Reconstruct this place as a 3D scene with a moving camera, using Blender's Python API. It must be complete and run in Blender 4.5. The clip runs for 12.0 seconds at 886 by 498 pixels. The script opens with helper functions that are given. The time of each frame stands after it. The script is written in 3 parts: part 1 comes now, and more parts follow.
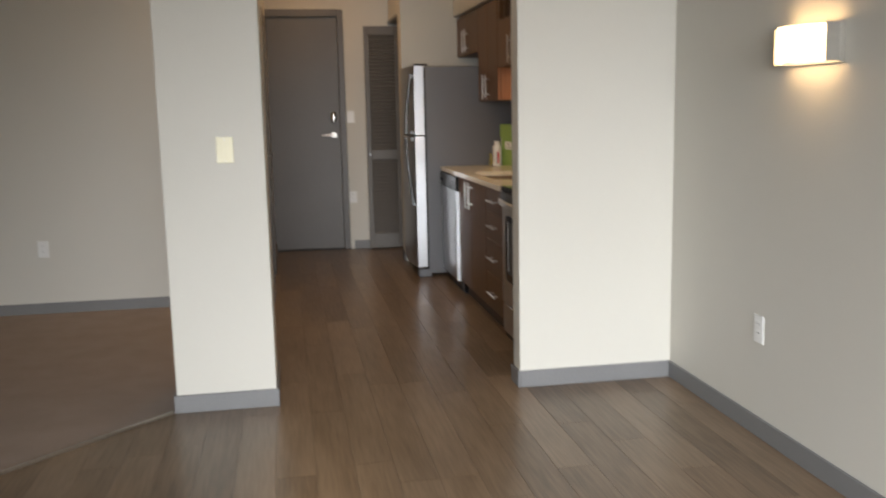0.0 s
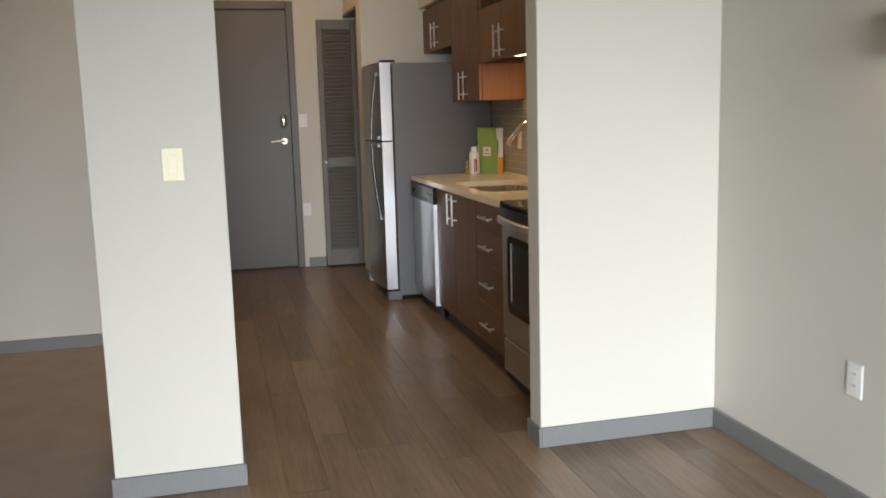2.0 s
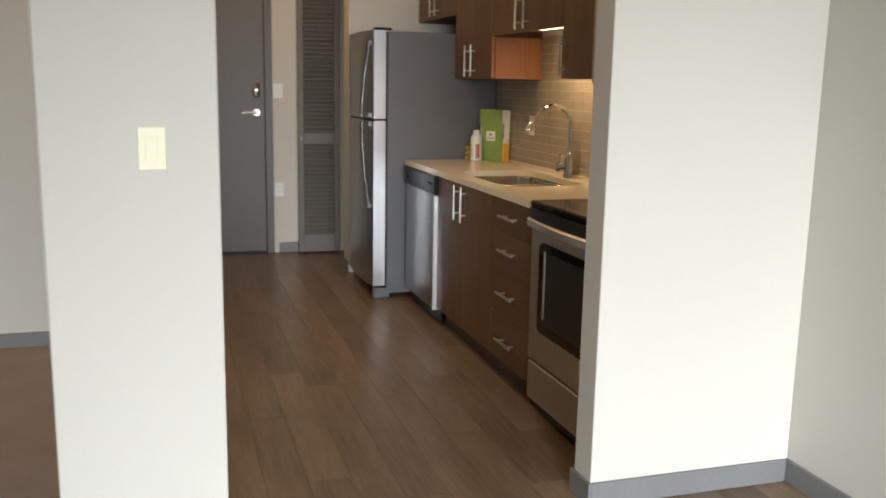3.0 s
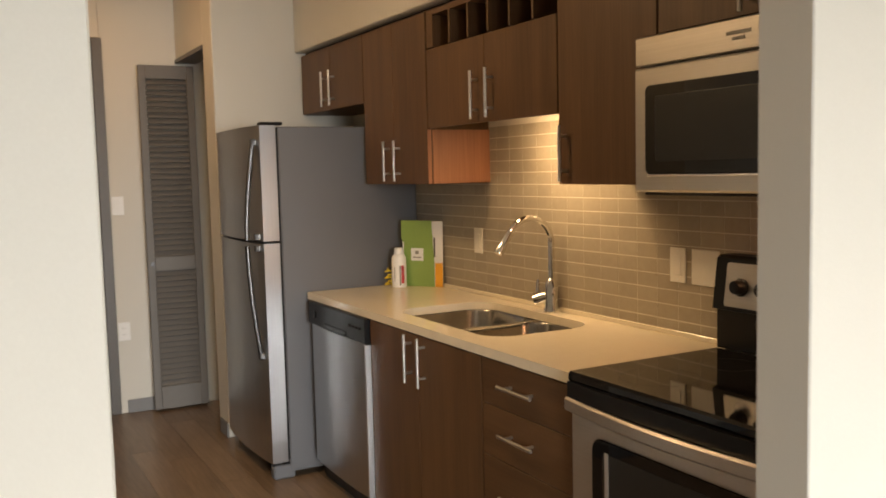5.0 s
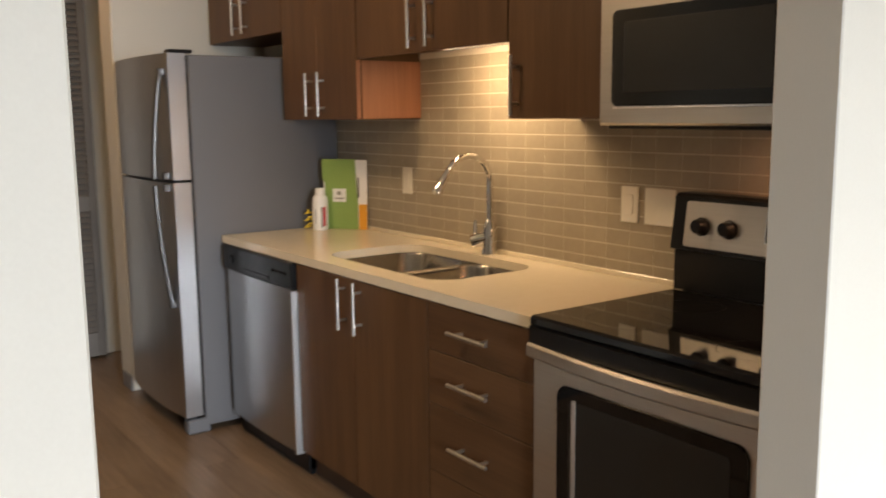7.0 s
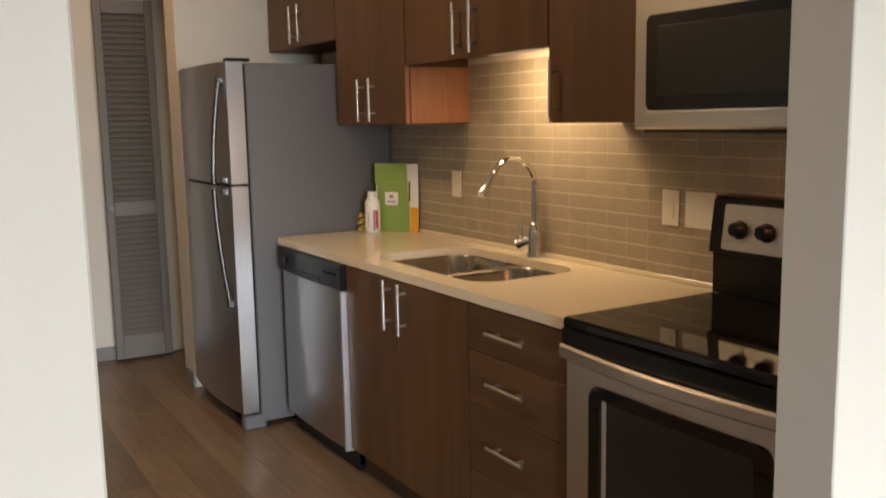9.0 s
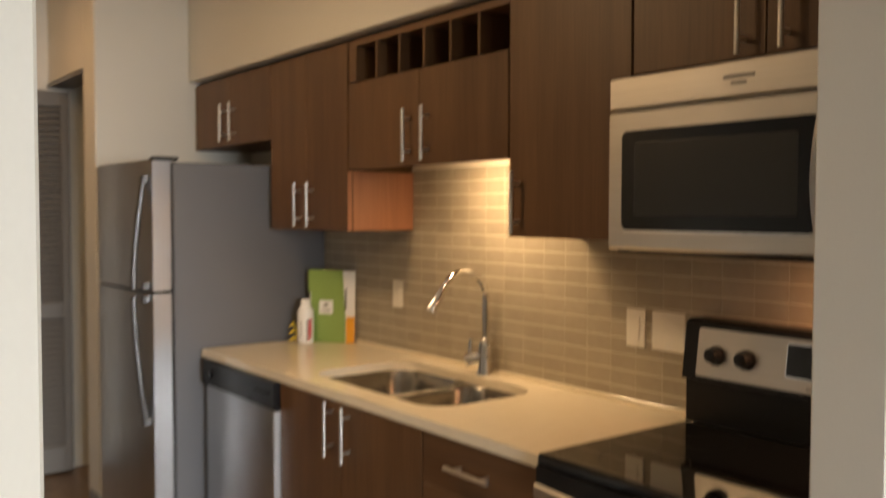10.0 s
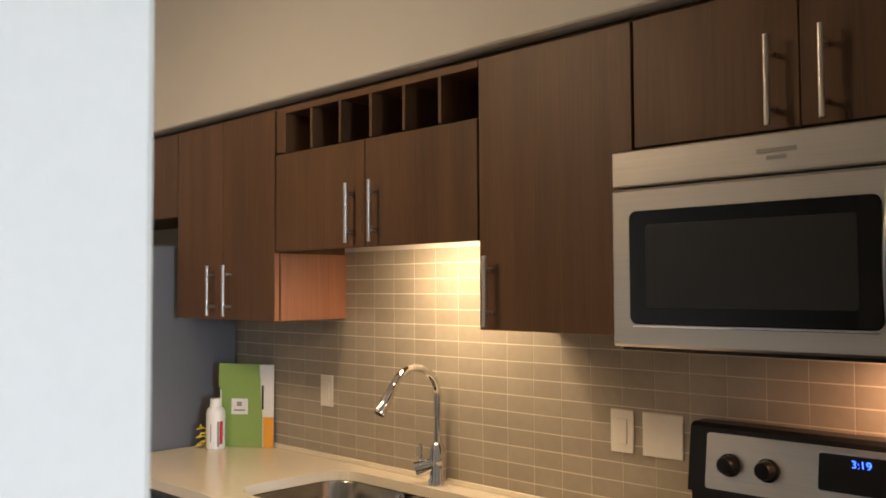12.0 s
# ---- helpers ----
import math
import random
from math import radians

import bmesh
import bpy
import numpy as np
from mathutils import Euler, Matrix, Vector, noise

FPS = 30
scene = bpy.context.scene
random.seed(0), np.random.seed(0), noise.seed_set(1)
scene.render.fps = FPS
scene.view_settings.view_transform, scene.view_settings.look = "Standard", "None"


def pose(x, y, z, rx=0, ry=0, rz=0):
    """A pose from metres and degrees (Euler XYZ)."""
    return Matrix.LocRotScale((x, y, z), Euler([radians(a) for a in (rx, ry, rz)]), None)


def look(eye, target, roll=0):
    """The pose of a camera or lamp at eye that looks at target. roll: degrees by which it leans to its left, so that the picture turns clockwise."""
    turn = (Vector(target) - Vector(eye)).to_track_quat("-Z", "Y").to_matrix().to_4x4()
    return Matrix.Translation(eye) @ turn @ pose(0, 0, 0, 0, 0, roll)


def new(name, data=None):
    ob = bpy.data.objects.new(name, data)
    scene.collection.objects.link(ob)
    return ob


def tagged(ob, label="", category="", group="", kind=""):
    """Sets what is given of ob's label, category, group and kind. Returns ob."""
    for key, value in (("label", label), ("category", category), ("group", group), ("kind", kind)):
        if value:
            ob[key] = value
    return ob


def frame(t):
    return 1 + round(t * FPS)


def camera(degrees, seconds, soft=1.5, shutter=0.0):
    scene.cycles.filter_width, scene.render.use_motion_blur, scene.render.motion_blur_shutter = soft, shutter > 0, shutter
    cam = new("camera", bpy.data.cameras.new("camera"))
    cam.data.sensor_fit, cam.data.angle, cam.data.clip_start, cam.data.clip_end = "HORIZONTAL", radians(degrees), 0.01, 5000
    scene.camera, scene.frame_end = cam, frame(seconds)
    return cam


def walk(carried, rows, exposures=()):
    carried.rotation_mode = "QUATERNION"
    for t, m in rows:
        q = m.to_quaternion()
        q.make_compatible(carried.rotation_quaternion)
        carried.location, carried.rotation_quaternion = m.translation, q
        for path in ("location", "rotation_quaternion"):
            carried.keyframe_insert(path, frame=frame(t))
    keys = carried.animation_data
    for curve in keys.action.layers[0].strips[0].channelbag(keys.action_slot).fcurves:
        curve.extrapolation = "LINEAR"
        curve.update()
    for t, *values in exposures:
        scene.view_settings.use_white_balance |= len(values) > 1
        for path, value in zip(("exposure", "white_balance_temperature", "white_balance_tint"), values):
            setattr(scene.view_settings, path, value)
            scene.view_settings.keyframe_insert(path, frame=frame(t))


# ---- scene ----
cam = camera(53.0, 12.0, soft=1.7, shutter=0.5)
PATH = [
    (0, (0.152, 0.584, 1.368), (0.491, 2.531, 1.059), -1.2),
    (0.3, (0.136, 0.599, 1.369), (0.407, 2.564, 1.111), -0.9),
    (0.5, (0.106, 0.601, 1.38), (0.364, 2.565, 1.107), -0.9),
    (1, (0.093, 0.855, 1.357), (0.519, 2.792, 1.095), 1.9),
    (1.5, (0.029, 1.117, 1.39), (0.503, 3.044, 1.136), -0.9),
    (2, (0.032, 1.442, 1.371), (0.514, 3.359, 1.064), -1.6),
    (2.5, (-0.029, 1.788, 1.368), (0.37, 3.722, 1.049), 1.2),
    (3, (-0.086, 2.194, 1.394), (0.506, 4.07, 1.03), 1.1),
    (3.2, (-0.079, 2.34, 1.383), (0.542, 4.207, 1.026), 0.4),
    (4.8, (-0.06, 3.538, 1.442), (0.85, 5.304, 1.217), -1.0),
    (5, (-0.083, 3.647, 1.485), (0.872, 5.395, 1.311), -1.4),
    (5.5, (-0.152, 3.876, 1.499), (0.97, 5.514, 1.255), -2.3),
    (6, (-0.255, 3.995, 1.482), (1.088, 5.453, 1.215), -2.3),
    (6.5, (-0.214, 3.974, 1.466), (1.124, 5.435, 1.193), -1.2),
    (7, (-0.135, 3.904, 1.444), (1.022, 5.508, 1.146), -0.6),
    (7.5, (-0.095, 3.846, 1.425), (0.965, 5.501, 1.056), -1.7),
    (7.7, (-0.09, 3.84, 1.416), (0.994, 5.455, 0.948), -1.4),
    (9.3, (-0.09, 3.804, 1.460), (0.916, 5.517, 1.238), -0.8),
    (9.5, (-0.088, 3.847, 1.465), (0.914, 5.566, 1.274), -0.5),
    (9.7, (-0.083, 3.911, 1.459), (0.974, 5.596, 1.255), 0.4),
    (10, (-0.089, 4.061, 1.505), (1.12, 5.653, 1.423), 0.1),
    (10.5, (-0.107, 4.268, 1.539), (1.194, 5.788, 1.546), 0.7),
    (11, (-0.074, 4.365, 1.549), (1.33, 5.789, 1.568), 1.1),
    (11.5, (-0.037, 4.463, 1.556), (1.386, 5.867, 1.633), 0.4),
    (12, (-0.051, 4.501, 1.544), (1.373, 5.903, 1.631), -0.3),
]
EXPOSURES = [(0, -0.53, 6700, 12), (1, -0.3, 6600, 11), (2, -0.3, 6500, 10), (3, -0.2, 6500, 10), (5, 0.07, 7200, 12), (5.5, 0.16, 6800, 12), (6.5, 0.15, 6500, 11), (7.5, 0.1, 6600, 12), (9.5, -0.05, 6800, 12), (10, 0.1, 7000, 12), (10.5, 0.24, 7000, 12), (11.5, 0.42, 5850, 11), (12, 0.3, 5800, 11)]
walk(cam, [(t, look(eye, target, roll)) for t, eye, target, roll in PATH], EXPOSURES)

# ---- light ----
world = bpy.data.worlds.new("world")
scene.world = world
world.use_nodes = True
sky = world.node_tree.nodes.new("ShaderNodeTexSky")
sky.sky_type, sky.sun_disc, sky.sun_elevation, sky.sun_rotation = "NISHITA", False, radians(40), radians(120)
world.node_tree.links.new(sky.outputs[0], world.node_tree.nodes["Background"].inputs[0])
world.node_tree.nodes["Background"].inputs[1].default_value = 0.12


def area_lamp(name, m, power, colour, sx, sy, spread=180):
    data = bpy.data.lights.new(name, "AREA")
    data.shape, data.size, data.size_y, data.energy, data.color = "RECTANGLE", sx, sy, power, colour
    data.spread = radians(spread)
    ob = new(name, data)
    ob.matrix_world = m
    return ob


WARM, AMBER, DAY = (1.0, 0.68, 0.37), (1.0, 0.46, 0.21), (0.90, 0.96, 1.0)
area_lamp("window_daylight", look((0.1, -2.96, 1.45), (1.9, 5, -2.3)), 258, DAY, 3.4, 1.9, 72)
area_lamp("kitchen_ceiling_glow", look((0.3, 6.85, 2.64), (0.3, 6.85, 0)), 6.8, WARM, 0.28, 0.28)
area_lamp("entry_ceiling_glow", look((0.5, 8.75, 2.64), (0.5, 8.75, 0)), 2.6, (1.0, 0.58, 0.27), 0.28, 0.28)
area_lamp("sink_lamp_glow", look((1.80, 6.42, 1.680), (2.02, 6.40, 1.30)), 6.0, WARM, 0.36, 0.04)
area_lamp("hob_lamp_glow", look((1.90, 5.04, 1.396), (1.95, 5.04, 0)), 2.5, AMBER, 0.12, 0.08)

# ---- materials ----


def mat(name, a, b=None, rough=0.5, metal=0.0, scale=(6, 6, 6), fine=(60, 60, 60), bump=0.1, vary=0.0, coat=0.0, rvar=0.0, mix=0.5, spec=0.5):
    """Two colours mixed by a coarse and a fine noise; scale and fine are stretched per axis for grain."""
    m = bpy.data.materials.new(name)
    m.use_nodes = True
    n, l = m.node_tree.nodes, m.node_tree.links
    p = n["Principled BSDF"]
    p.inputs["Roughness"].default_value, p.inputs["Metallic"].default_value = rough, metal
    p.inputs["Coat Weight"].default_value = coat
    p.inputs["Specular IOR Level"].default_value = spec
    tc = n.new("ShaderNodeTexCoord")
    info = n.new("ShaderNodeObjectInfo")
    add = n.new("ShaderNodeVectorMath")
    add.operation = "MULTIPLY_ADD"
    l.new(info.outputs["Random"], add.inputs[0])
    add.inputs[1].default_value = (37, 53, 71) if vary else (0, 0, 0)
    l.new(tc.outputs["Object"], add.inputs[2])
    outs = []
    for sc, det in ((scale, 3), (fine, 4)):
        mp = n.new("ShaderNodeMapping")
        mp.inputs["Scale"].default_value = sc
        tx = n.new("ShaderNodeTexNoise")
        tx.inputs["Scale"].default_value, tx.inputs["Detail"].default_value = 1.0, det
        l.new(add.outputs[0], mp.inputs[0])
        l.new(mp.outputs[0], tx.inputs["Vector"])
        outs.append(tx.outputs[0])
    mm = n.new("ShaderNodeMath")
    mm.operation = "MULTIPLY_ADD"
    l.new(outs[1], mm.inputs[0])
    mm.inputs[1].default_value = mix
    half = n.new("ShaderNodeMath")
    half.operation = "MULTIPLY"
    half.inputs[1].default_value = 1 - mix
    l.new(outs[0], half.inputs[0])
    l.new(half.outputs[0], mm.inputs[2])
    last = mm.outputs[0]
    if vary:
        va = n.new("ShaderNodeMath")
        va.operation = "MULTIPLY_ADD"
        l.new(info.outputs["Random"], va.inputs[0])
        va.inputs[1].default_value = vary
        sub = n.new("ShaderNodeMath")
        sub.operation = "SUBTRACT"
        l.new(last, sub.inputs[0])
        sub.inputs[1].default_value = vary / 2
        l.new(sub.outputs[0], va.inputs[2])
        last = va.outputs[0]
    ramp = n.new("ShaderNodeValToRGB")
    ramp.color_ramp.elements[0].position, ramp.color_ramp.elements[1].position = 0.3, 0.7
    ramp.color_ramp.elements[0].color, ramp.color_ramp.elements[1].color = (*a, 1), (*(b or a), 1)
    l.new(last, ramp.inputs[0])
    l.new(ramp.outputs[0], p.inputs["Base Color"])
    if bump:
        bp = n.new("ShaderNodeBump")
        bp.inputs["Strength"].default_value, bp.inputs["Distance"].default_value = bump, 0.002
        l.new(outs[1], bp.inputs["Height"])
        l.new(bp.outputs[0], p.inputs["Normal"])
    if rvar:
        rm = n.new("ShaderNodeMapRange")
        rm.inputs["To Min"].default_value, rm.inputs["To Max"].default_value = rough - rvar, rough + rvar
        l.new(outs[0], rm.inputs["Value"])
        l.new(rm.outputs[0], p.inputs["Roughness"])
    return m


def glow(name, colour, strength):
    m = bpy.data.materials.new(name)
    m.use_nodes = True
    p = m.node_tree.nodes["Principled BSDF"]
    p.inputs["Base Color"].default_value = (0.8, 0.8, 0.8, 1)
    p.inputs["Emission Color"].default_value, p.inputs["Emission Strength"].default_value = (*colour, 1), strength
    return m


PAINT = mat("wall_paint", (0.62, 0.60, 0.545), (0.65, 0.63, 0.575), 0.6, scale=(1.2, 1.2, 1.2), fine=(220, 220, 220), bump=0.05)
CEIL = mat("ceiling_paint", (0.66, 0.65, 0.62), (0.70, 0.69, 0.66), 0.8, fine=(150, 150, 150), bump=0.2)
BASE = mat("grey_vinyl_base", (0.175, 0.175, 0.18), (0.21, 0.21, 0.215), 0.45, scale=(3, 3, 3), fine=(90, 90, 90), bump=0.05)
PLANK = mat("oak_vinyl_plank", (0.122, 0.080, 0.048), (0.265, 0.185, 0.122), 0.32, scale=(7, 1.6, 7), fine=(80, 5, 80), bump=0.05, vary=0.22, rvar=0.06)
JOINT = mat("plank_joint", (0.115, 0.079, 0.052), (0.14, 0.096, 0.064), 0.6)
CARPET = mat("brown_loop_carpet", (0.24, 0.19, 0.16), (0.37, 0.30, 0.26), 0.95, scale=(5, 5, 5), fine=(320, 320, 320), bump=1.0, mix=0.7)
WALNUT = mat("walnut_laminate", (0.080, 0.039, 0.0165), (0.146, 0.076, 0.034), 0.46, scale=(14, 14, 1.2), fine=(150, 150, 5), bump=0.05, vary=0.12, mix=0.33, rvar=0.05, spec=0.35)
WALNUT_H = mat("walnut_laminate_level_grain", (0.080, 0.039, 0.0165), (0.146, 0.076, 0.034), 0.46, scale=(14, 1.2, 14), fine=(150, 5, 150), bump=0.05, vary=0.12, mix=0.33, rvar=0.05, spec=0.35)
# Lighter, warmer veneer: the under-cabinet lamp's light is put into its colour.
LIT_CHERRY = mat("lamplit_side_veneer", (0.30, 0.12, 0.057), (0.44, 0.19, 0.095), 0.42, scale=(14, 14, 1.2), fine=(150, 150, 4), bump=0.06)
# Darker walnut: the shadow line and the cubby shade are put into this brown.
DARK_SHADE_WOOD = mat("shadow_strip_wood", (0.045, 0.024, 0.014), (0.07, 0.038, 0.022), 0.6)
STEEL = mat("brushed_steel", (0.52, 0.485, 0.435), (0.62, 0.58, 0.53), 0.36, 1.0, scale=(3, 2, 3), fine=(300, 2, 300), bump=0.03, rvar=0.06)
STEEL_V = mat("brushed_steel_upright", (0.47, 0.475, 0.49), (0.58, 0.585, 0.60), 0.32, 1.0, scale=(3, 3, 2), fine=(300, 300, 2), bump=0.03, rvar=0.06)
BOWL = mat("satin_sink_steel", (0.30, 0.285, 0.26), (0.40, 0.38, 0.35), 0.24, 1.0, scale=(4, 4, 4), fine=(200, 200, 30), bump=0.03, rvar=0.06)
DARKSTEEL = mat("dark_satin_steel", (0.13, 0.13, 0.135), (0.18, 0.18, 0.185), 0.36, 1.0, bump=0.02)
CHROME = mat("chrome", (0.80, 0.80, 0.80), None, 0.07, 1.0, bump=0)
NICKEL = mat("brushed_nickel", (0.54, 0.52, 0.48), (0.62, 0.60, 0.56), 0.36, 1.0, bump=0.02)
BLACKGLASS = mat("black_glass", (0.003, 0.003, 0.0035), (0.005, 0.005, 0.0055), 0.04, bump=0, spec=0.4)
BLACK = mat("black_plastic", (0.006, 0.006, 0.007), (0.011, 0.011, 0.012), 0.34, fine=(200, 200, 200), bump=0.03, spec=0.25)
SCREEN = mat("perforated_screen", (0.010, 0.010, 0.009), (0.014, 0.014, 0.013), 0.30, fine=(700, 700, 700), bump=0.05)
GREYSIDE = mat("grey_textured_enamel", (0.118, 0.121, 0.132), (0.140, 0.143, 0.155), 0.42, scale=(2, 2, 2), fine=(350, 350, 350), bump=0.15)
QUARTZ = mat("cream_quartz", (0.74, 0.655, 0.50), (0.82, 0.75, 0.61), 0.17, scale=(30, 30, 30), fine=(420, 420, 420), bump=0, mix=0.75)
TILE = mat("taupe_glazed_tile", (0.325, 0.280, 0.212), (0.385, 0.335, 0.257), 0.36, scale=(8, 8, 8), fine=(40, 40, 40), bump=0.04, vary=0.22, rvar=0.05)
GROUT = mat("pale_grout", (0.62, 0.57, 0.48), (0.70, 0.65, 0.56), 0.8, fine=(300, 300, 300), bump=0.3)
DOORGREY = mat("grey_brown_door_paint", (0.105, 0.098, 0.093), (0.125, 0.117, 0.112), 0.42, scale=(2, 2, 2), fine=(160, 160, 30), bump=0.05)
LOUVER = mat("grey_louver_paint", (0.135, 0.125, 0.115), (0.16, 0.15, 0.14), 0.5, fine=(120, 120, 120), bump=0.05)
PLATE = mat("ivory_plate_plastic", (0.80, 0.765, 0.69), (0.84, 0.805, 0.73), 0.35, bump=0)
WHITEP = mat("white_plastic", (0.80, 0.80, 0.79), (0.84, 0.84, 0.83), 0.32, bump=0)
GREEN = mat("green_card", (0.245, 0.37, 0.10), (0.27, 0.40, 0.115), 0.4, bump=0.02)
ORANGE = mat("orange_card", (0.75, 0.34, 0.03), (0.80, 0.38, 0.04), 0.45, bump=0.02)
PAPER = mat("white_paper", (0.78, 0.78, 0.78), (0.82, 0.82, 0.82), 0.6, bump=0.02)
SATIN = mat("satin_aluminium", (0.72, 0.73, 0.75), (0.80, 0.81, 0.83), 0.42, 1.0, scale=(3, 3, 2), fine=(200, 200, 4), bump=0.02)
IVORY = mat("ivory_switch_plastic", (0.80, 0.74, 0.50), (0.83, 0.77, 0.54), 0.35, bump=0)
RED = mat("red_label_ink", (0.55, 0.05, 0.07), None, 0.4, bump=0)
YELLOW = mat("yellow_ribbon", (0.75, 0.58, 0.05), None, 0.5, bump=0)
INK = mat("dark_ink", (0.03, 0.03, 0.035), None, 0.5, bump=0)
GREYINK = mat("grey_print", (0.30, 0.29, 0.27), None, 0.5, bump=0)
LAMPGLASS = glow("lit_opal_glass", (1.0, 0.66, 0.33), 10.0)
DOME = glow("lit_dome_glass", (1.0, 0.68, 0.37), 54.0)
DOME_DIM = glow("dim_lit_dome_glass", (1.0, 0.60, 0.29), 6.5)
STRIPLIGHT = glow("lit_strip_lens", (1.0, 0.78, 0.48), 6.0)
DIGITS = glow("blue_digits", (0.005, 0.10, 1.0), 4.0)

# ---- building blocks ----
ORIGIN = {}


def thing(name, loc, label, category, group=""):
    ob = new(name)
    ob.location = loc
    ob.empty_display_size = 0.1
    ORIGIN[ob.name] = Vector(loc)
    return tagged(ob, label, category, group)


def part(name, bm, material, parent, label="", smooth=False):
    """One mesh object under a thing or a part; the bmesh is given in world metres."""
    base = ORIGIN[parent.name]
    bmesh.ops.translate(bm, verts=bm.verts, vec=-base)
    me = bpy.data.meshes.new(name)
    bm.to_mesh(me)
    bm.free()
    me.materials.append(material)
    if smooth:
        me.shade_smooth()
        me.set_sharp_from_angle(angle=radians(35))
    ob = new(name, me)
    ob.parent = parent
    ORIGIN[ob.name] = base
    return tagged(ob, label) if label else ob


def solid(name, bm, material, label, category, kind="", smooth=False):
    """A one-mesh thing or piece of the setting."""
    me = bpy.data.meshes.new(name)
    c = Vector((0, 0, 0)) if kind == "structure" else sum((v.co for v in bm.verts), Vector()) / len(bm.verts)
    bmesh.ops.translate(bm, verts=bm.verts, vec=-c)
    bm.to_mesh(me)
    bm.free()
    me.materials.append(material)
    if smooth:
        me.shade_smooth()
        me.set_sharp_from_angle(angle=radians(35))
    ob = new(name, me)
    ob.location = c
    ORIGIN[ob.name] = c
    return tagged(ob, label, category, "", kind)


def box(x0, x1, y0, y1, z0, z1, bevel=0.002, bm=None, turn=0.0):
    """A bevelled block; turn spins it about its own upright axis, in degrees."""
    bm = bm or bmesh.new()
    c = Vector(((x0 + x1) / 2, (y0 + y1) / 2, (z0 + z1) / 2))
    m = Matrix.Translation(c) @ Matrix.Rotation(radians(turn), 4, "Z") @ Matrix.Diagonal((abs(x1 - x0), abs(y1 - y0), abs(z1 - z0), 1))
    vs = bmesh.ops.create_cube(bm, size=1, matrix=m)["verts"]
    if bevel:
        es = list({e for v in vs for e in v.link_edges})
        bmesh.ops.bevel(bm, geom=es, offset=bevel, segments=1, affect="EDGES")
    return bm


def rod(a, b, r, bm=None, sides=14, r2=None):
    bm = bm or bmesh.new()
    a, b = Vector(a), Vector(b)
    d = b - a
    m = Matrix.Translation((a + b) / 2) @ d.to_track_quat("Z", "Y").to_matrix().to_4x4()
    bmesh.ops.create_cone(bm, cap_ends=True, segments=sides, radius1=r, radius2=r if r2 is None else r2, depth=d.length, matrix=m)
    return bm


def tube(points, r, bm=None, sides=12, flat=1.0):
    """A swept round bar along points; flat squeezes it sideways."""
    bm = bm or bmesh.new()
    pts = [Vector(p) for p in points]
    rings = []
    up = Vector((0.123, 0.51, 0.85)).normalized()
    for i, p in enumerate(pts):
        t = (pts[min(i + 1, len(pts) - 1)] - pts[max(i - 1, 0)]).normalized()
        s = t.cross(up).normalized()
        u = s.cross(t)
        rr = r[i] if isinstance(r, (list, tuple)) else r
        rings.append([bm.verts.new(p + s * math.cos(k * 2 * math.pi / sides) * rr + u * math.sin(k * 2 * math.pi / sides) * rr * flat) for k in range(sides)])
    for a, b in zip(rings, rings[1:]):
        for k in range(sides):
            bm.faces.new((a[k], a[(k + 1) % sides], b[(k + 1) % sides], b[k]))
    bm.faces.new(rings[0][::-1])
    bm.faces.new(rings[-1])
    bmesh.ops.recalc_face_normals(bm, faces=bm.faces)
    return bm


def round_rect(x0, x1, y0, y1, r, z, seg=6):
    out = []
    for cx, cy, a0 in ((x1 - r, y1 - r, 0), (x0 + r, y1 - r, 90), (x0 + r, y0 + r, 180), (x1 - r, y0 + r, 270)):
        for k in range(seg + 1):
            a = radians(a0 + 90 * k / seg)
            out.append(Vector((cx + r * math.cos(a), cy + r * math.sin(a), z)))
    return out


def loft(rings, bm=None, cap=True):
    bm = bm or bmesh.new()
    vs = [[bm.verts.new(p) for p in ring] for ring in rings]
    n = len(vs[0])
    for a, b in zip(vs, vs[1:]):
        for k in range(n):
            bm.faces.new((a[k], a[(k + 1) % n], b[(k + 1) % n], b[k]))
    if cap:
        bm.faces.new(vs[-1])
    return bm


def slab_with_hole(outer, hole, z0, z1):
    """A flat slab with a hole through it: two loops of points seen from above."""
    bm = bmesh.new()
    loops = []
    for pts in (outer, hole):
        vs = [bm.verts.new((p[0], p[1], z1)) for p in pts]
        loops.append([bm.edges.new((a, b)) for a, b in zip(vs, vs[1:] + vs[:1])])
    fs = [g for g in bmesh.ops.triangle_fill(bm, edges=loops[0] + loops[1], use_beauty=True)["geom"] if isinstance(g, bmesh.types.BMFace)]
    ex = bmesh.ops.extrude_face_region(bm, geom=fs)
    bmesh.ops.translate(bm, verts=[g for g in ex["geom"] if isinstance(g, bmesh.types.BMVert)], vec=(0, 0, z0 - z1))
    bmesh.ops.recalc_face_normals(bm, faces=bm.faces)
    return bm


def bowed_panel(x_edge, bulge, x_back, y0, y1, z0, z1, n=12, bm=None):
    """A door whose front swells towards the room in plan."""
    bm = bm or bmesh.new()
    prof = []
    for k in range(n + 1):
        u = k / n
        s = math.sin(math.pi * u)
        prof.append((x_edge - bulge * s ** 0.7, y0 + (y1 - y0) * u))
    prof += [(x_back, y1), (x_back, y0)]
    lo = [bm.verts.new((x, y, z0)) for x, y in prof]
    hi = [bm.verts.new((x, y, z1)) for x, y in prof]
    m = len(prof)
    for k in range(m):
        bm.faces.new((lo[k], lo[(k + 1) % m], hi[(k + 1) % m], hi[k]))
    bm.faces.new(lo[::-1])
    bm.faces.new(hi)
    bmesh.ops.recalc_face_normals(bm, faces=bm.faces)
    return bm


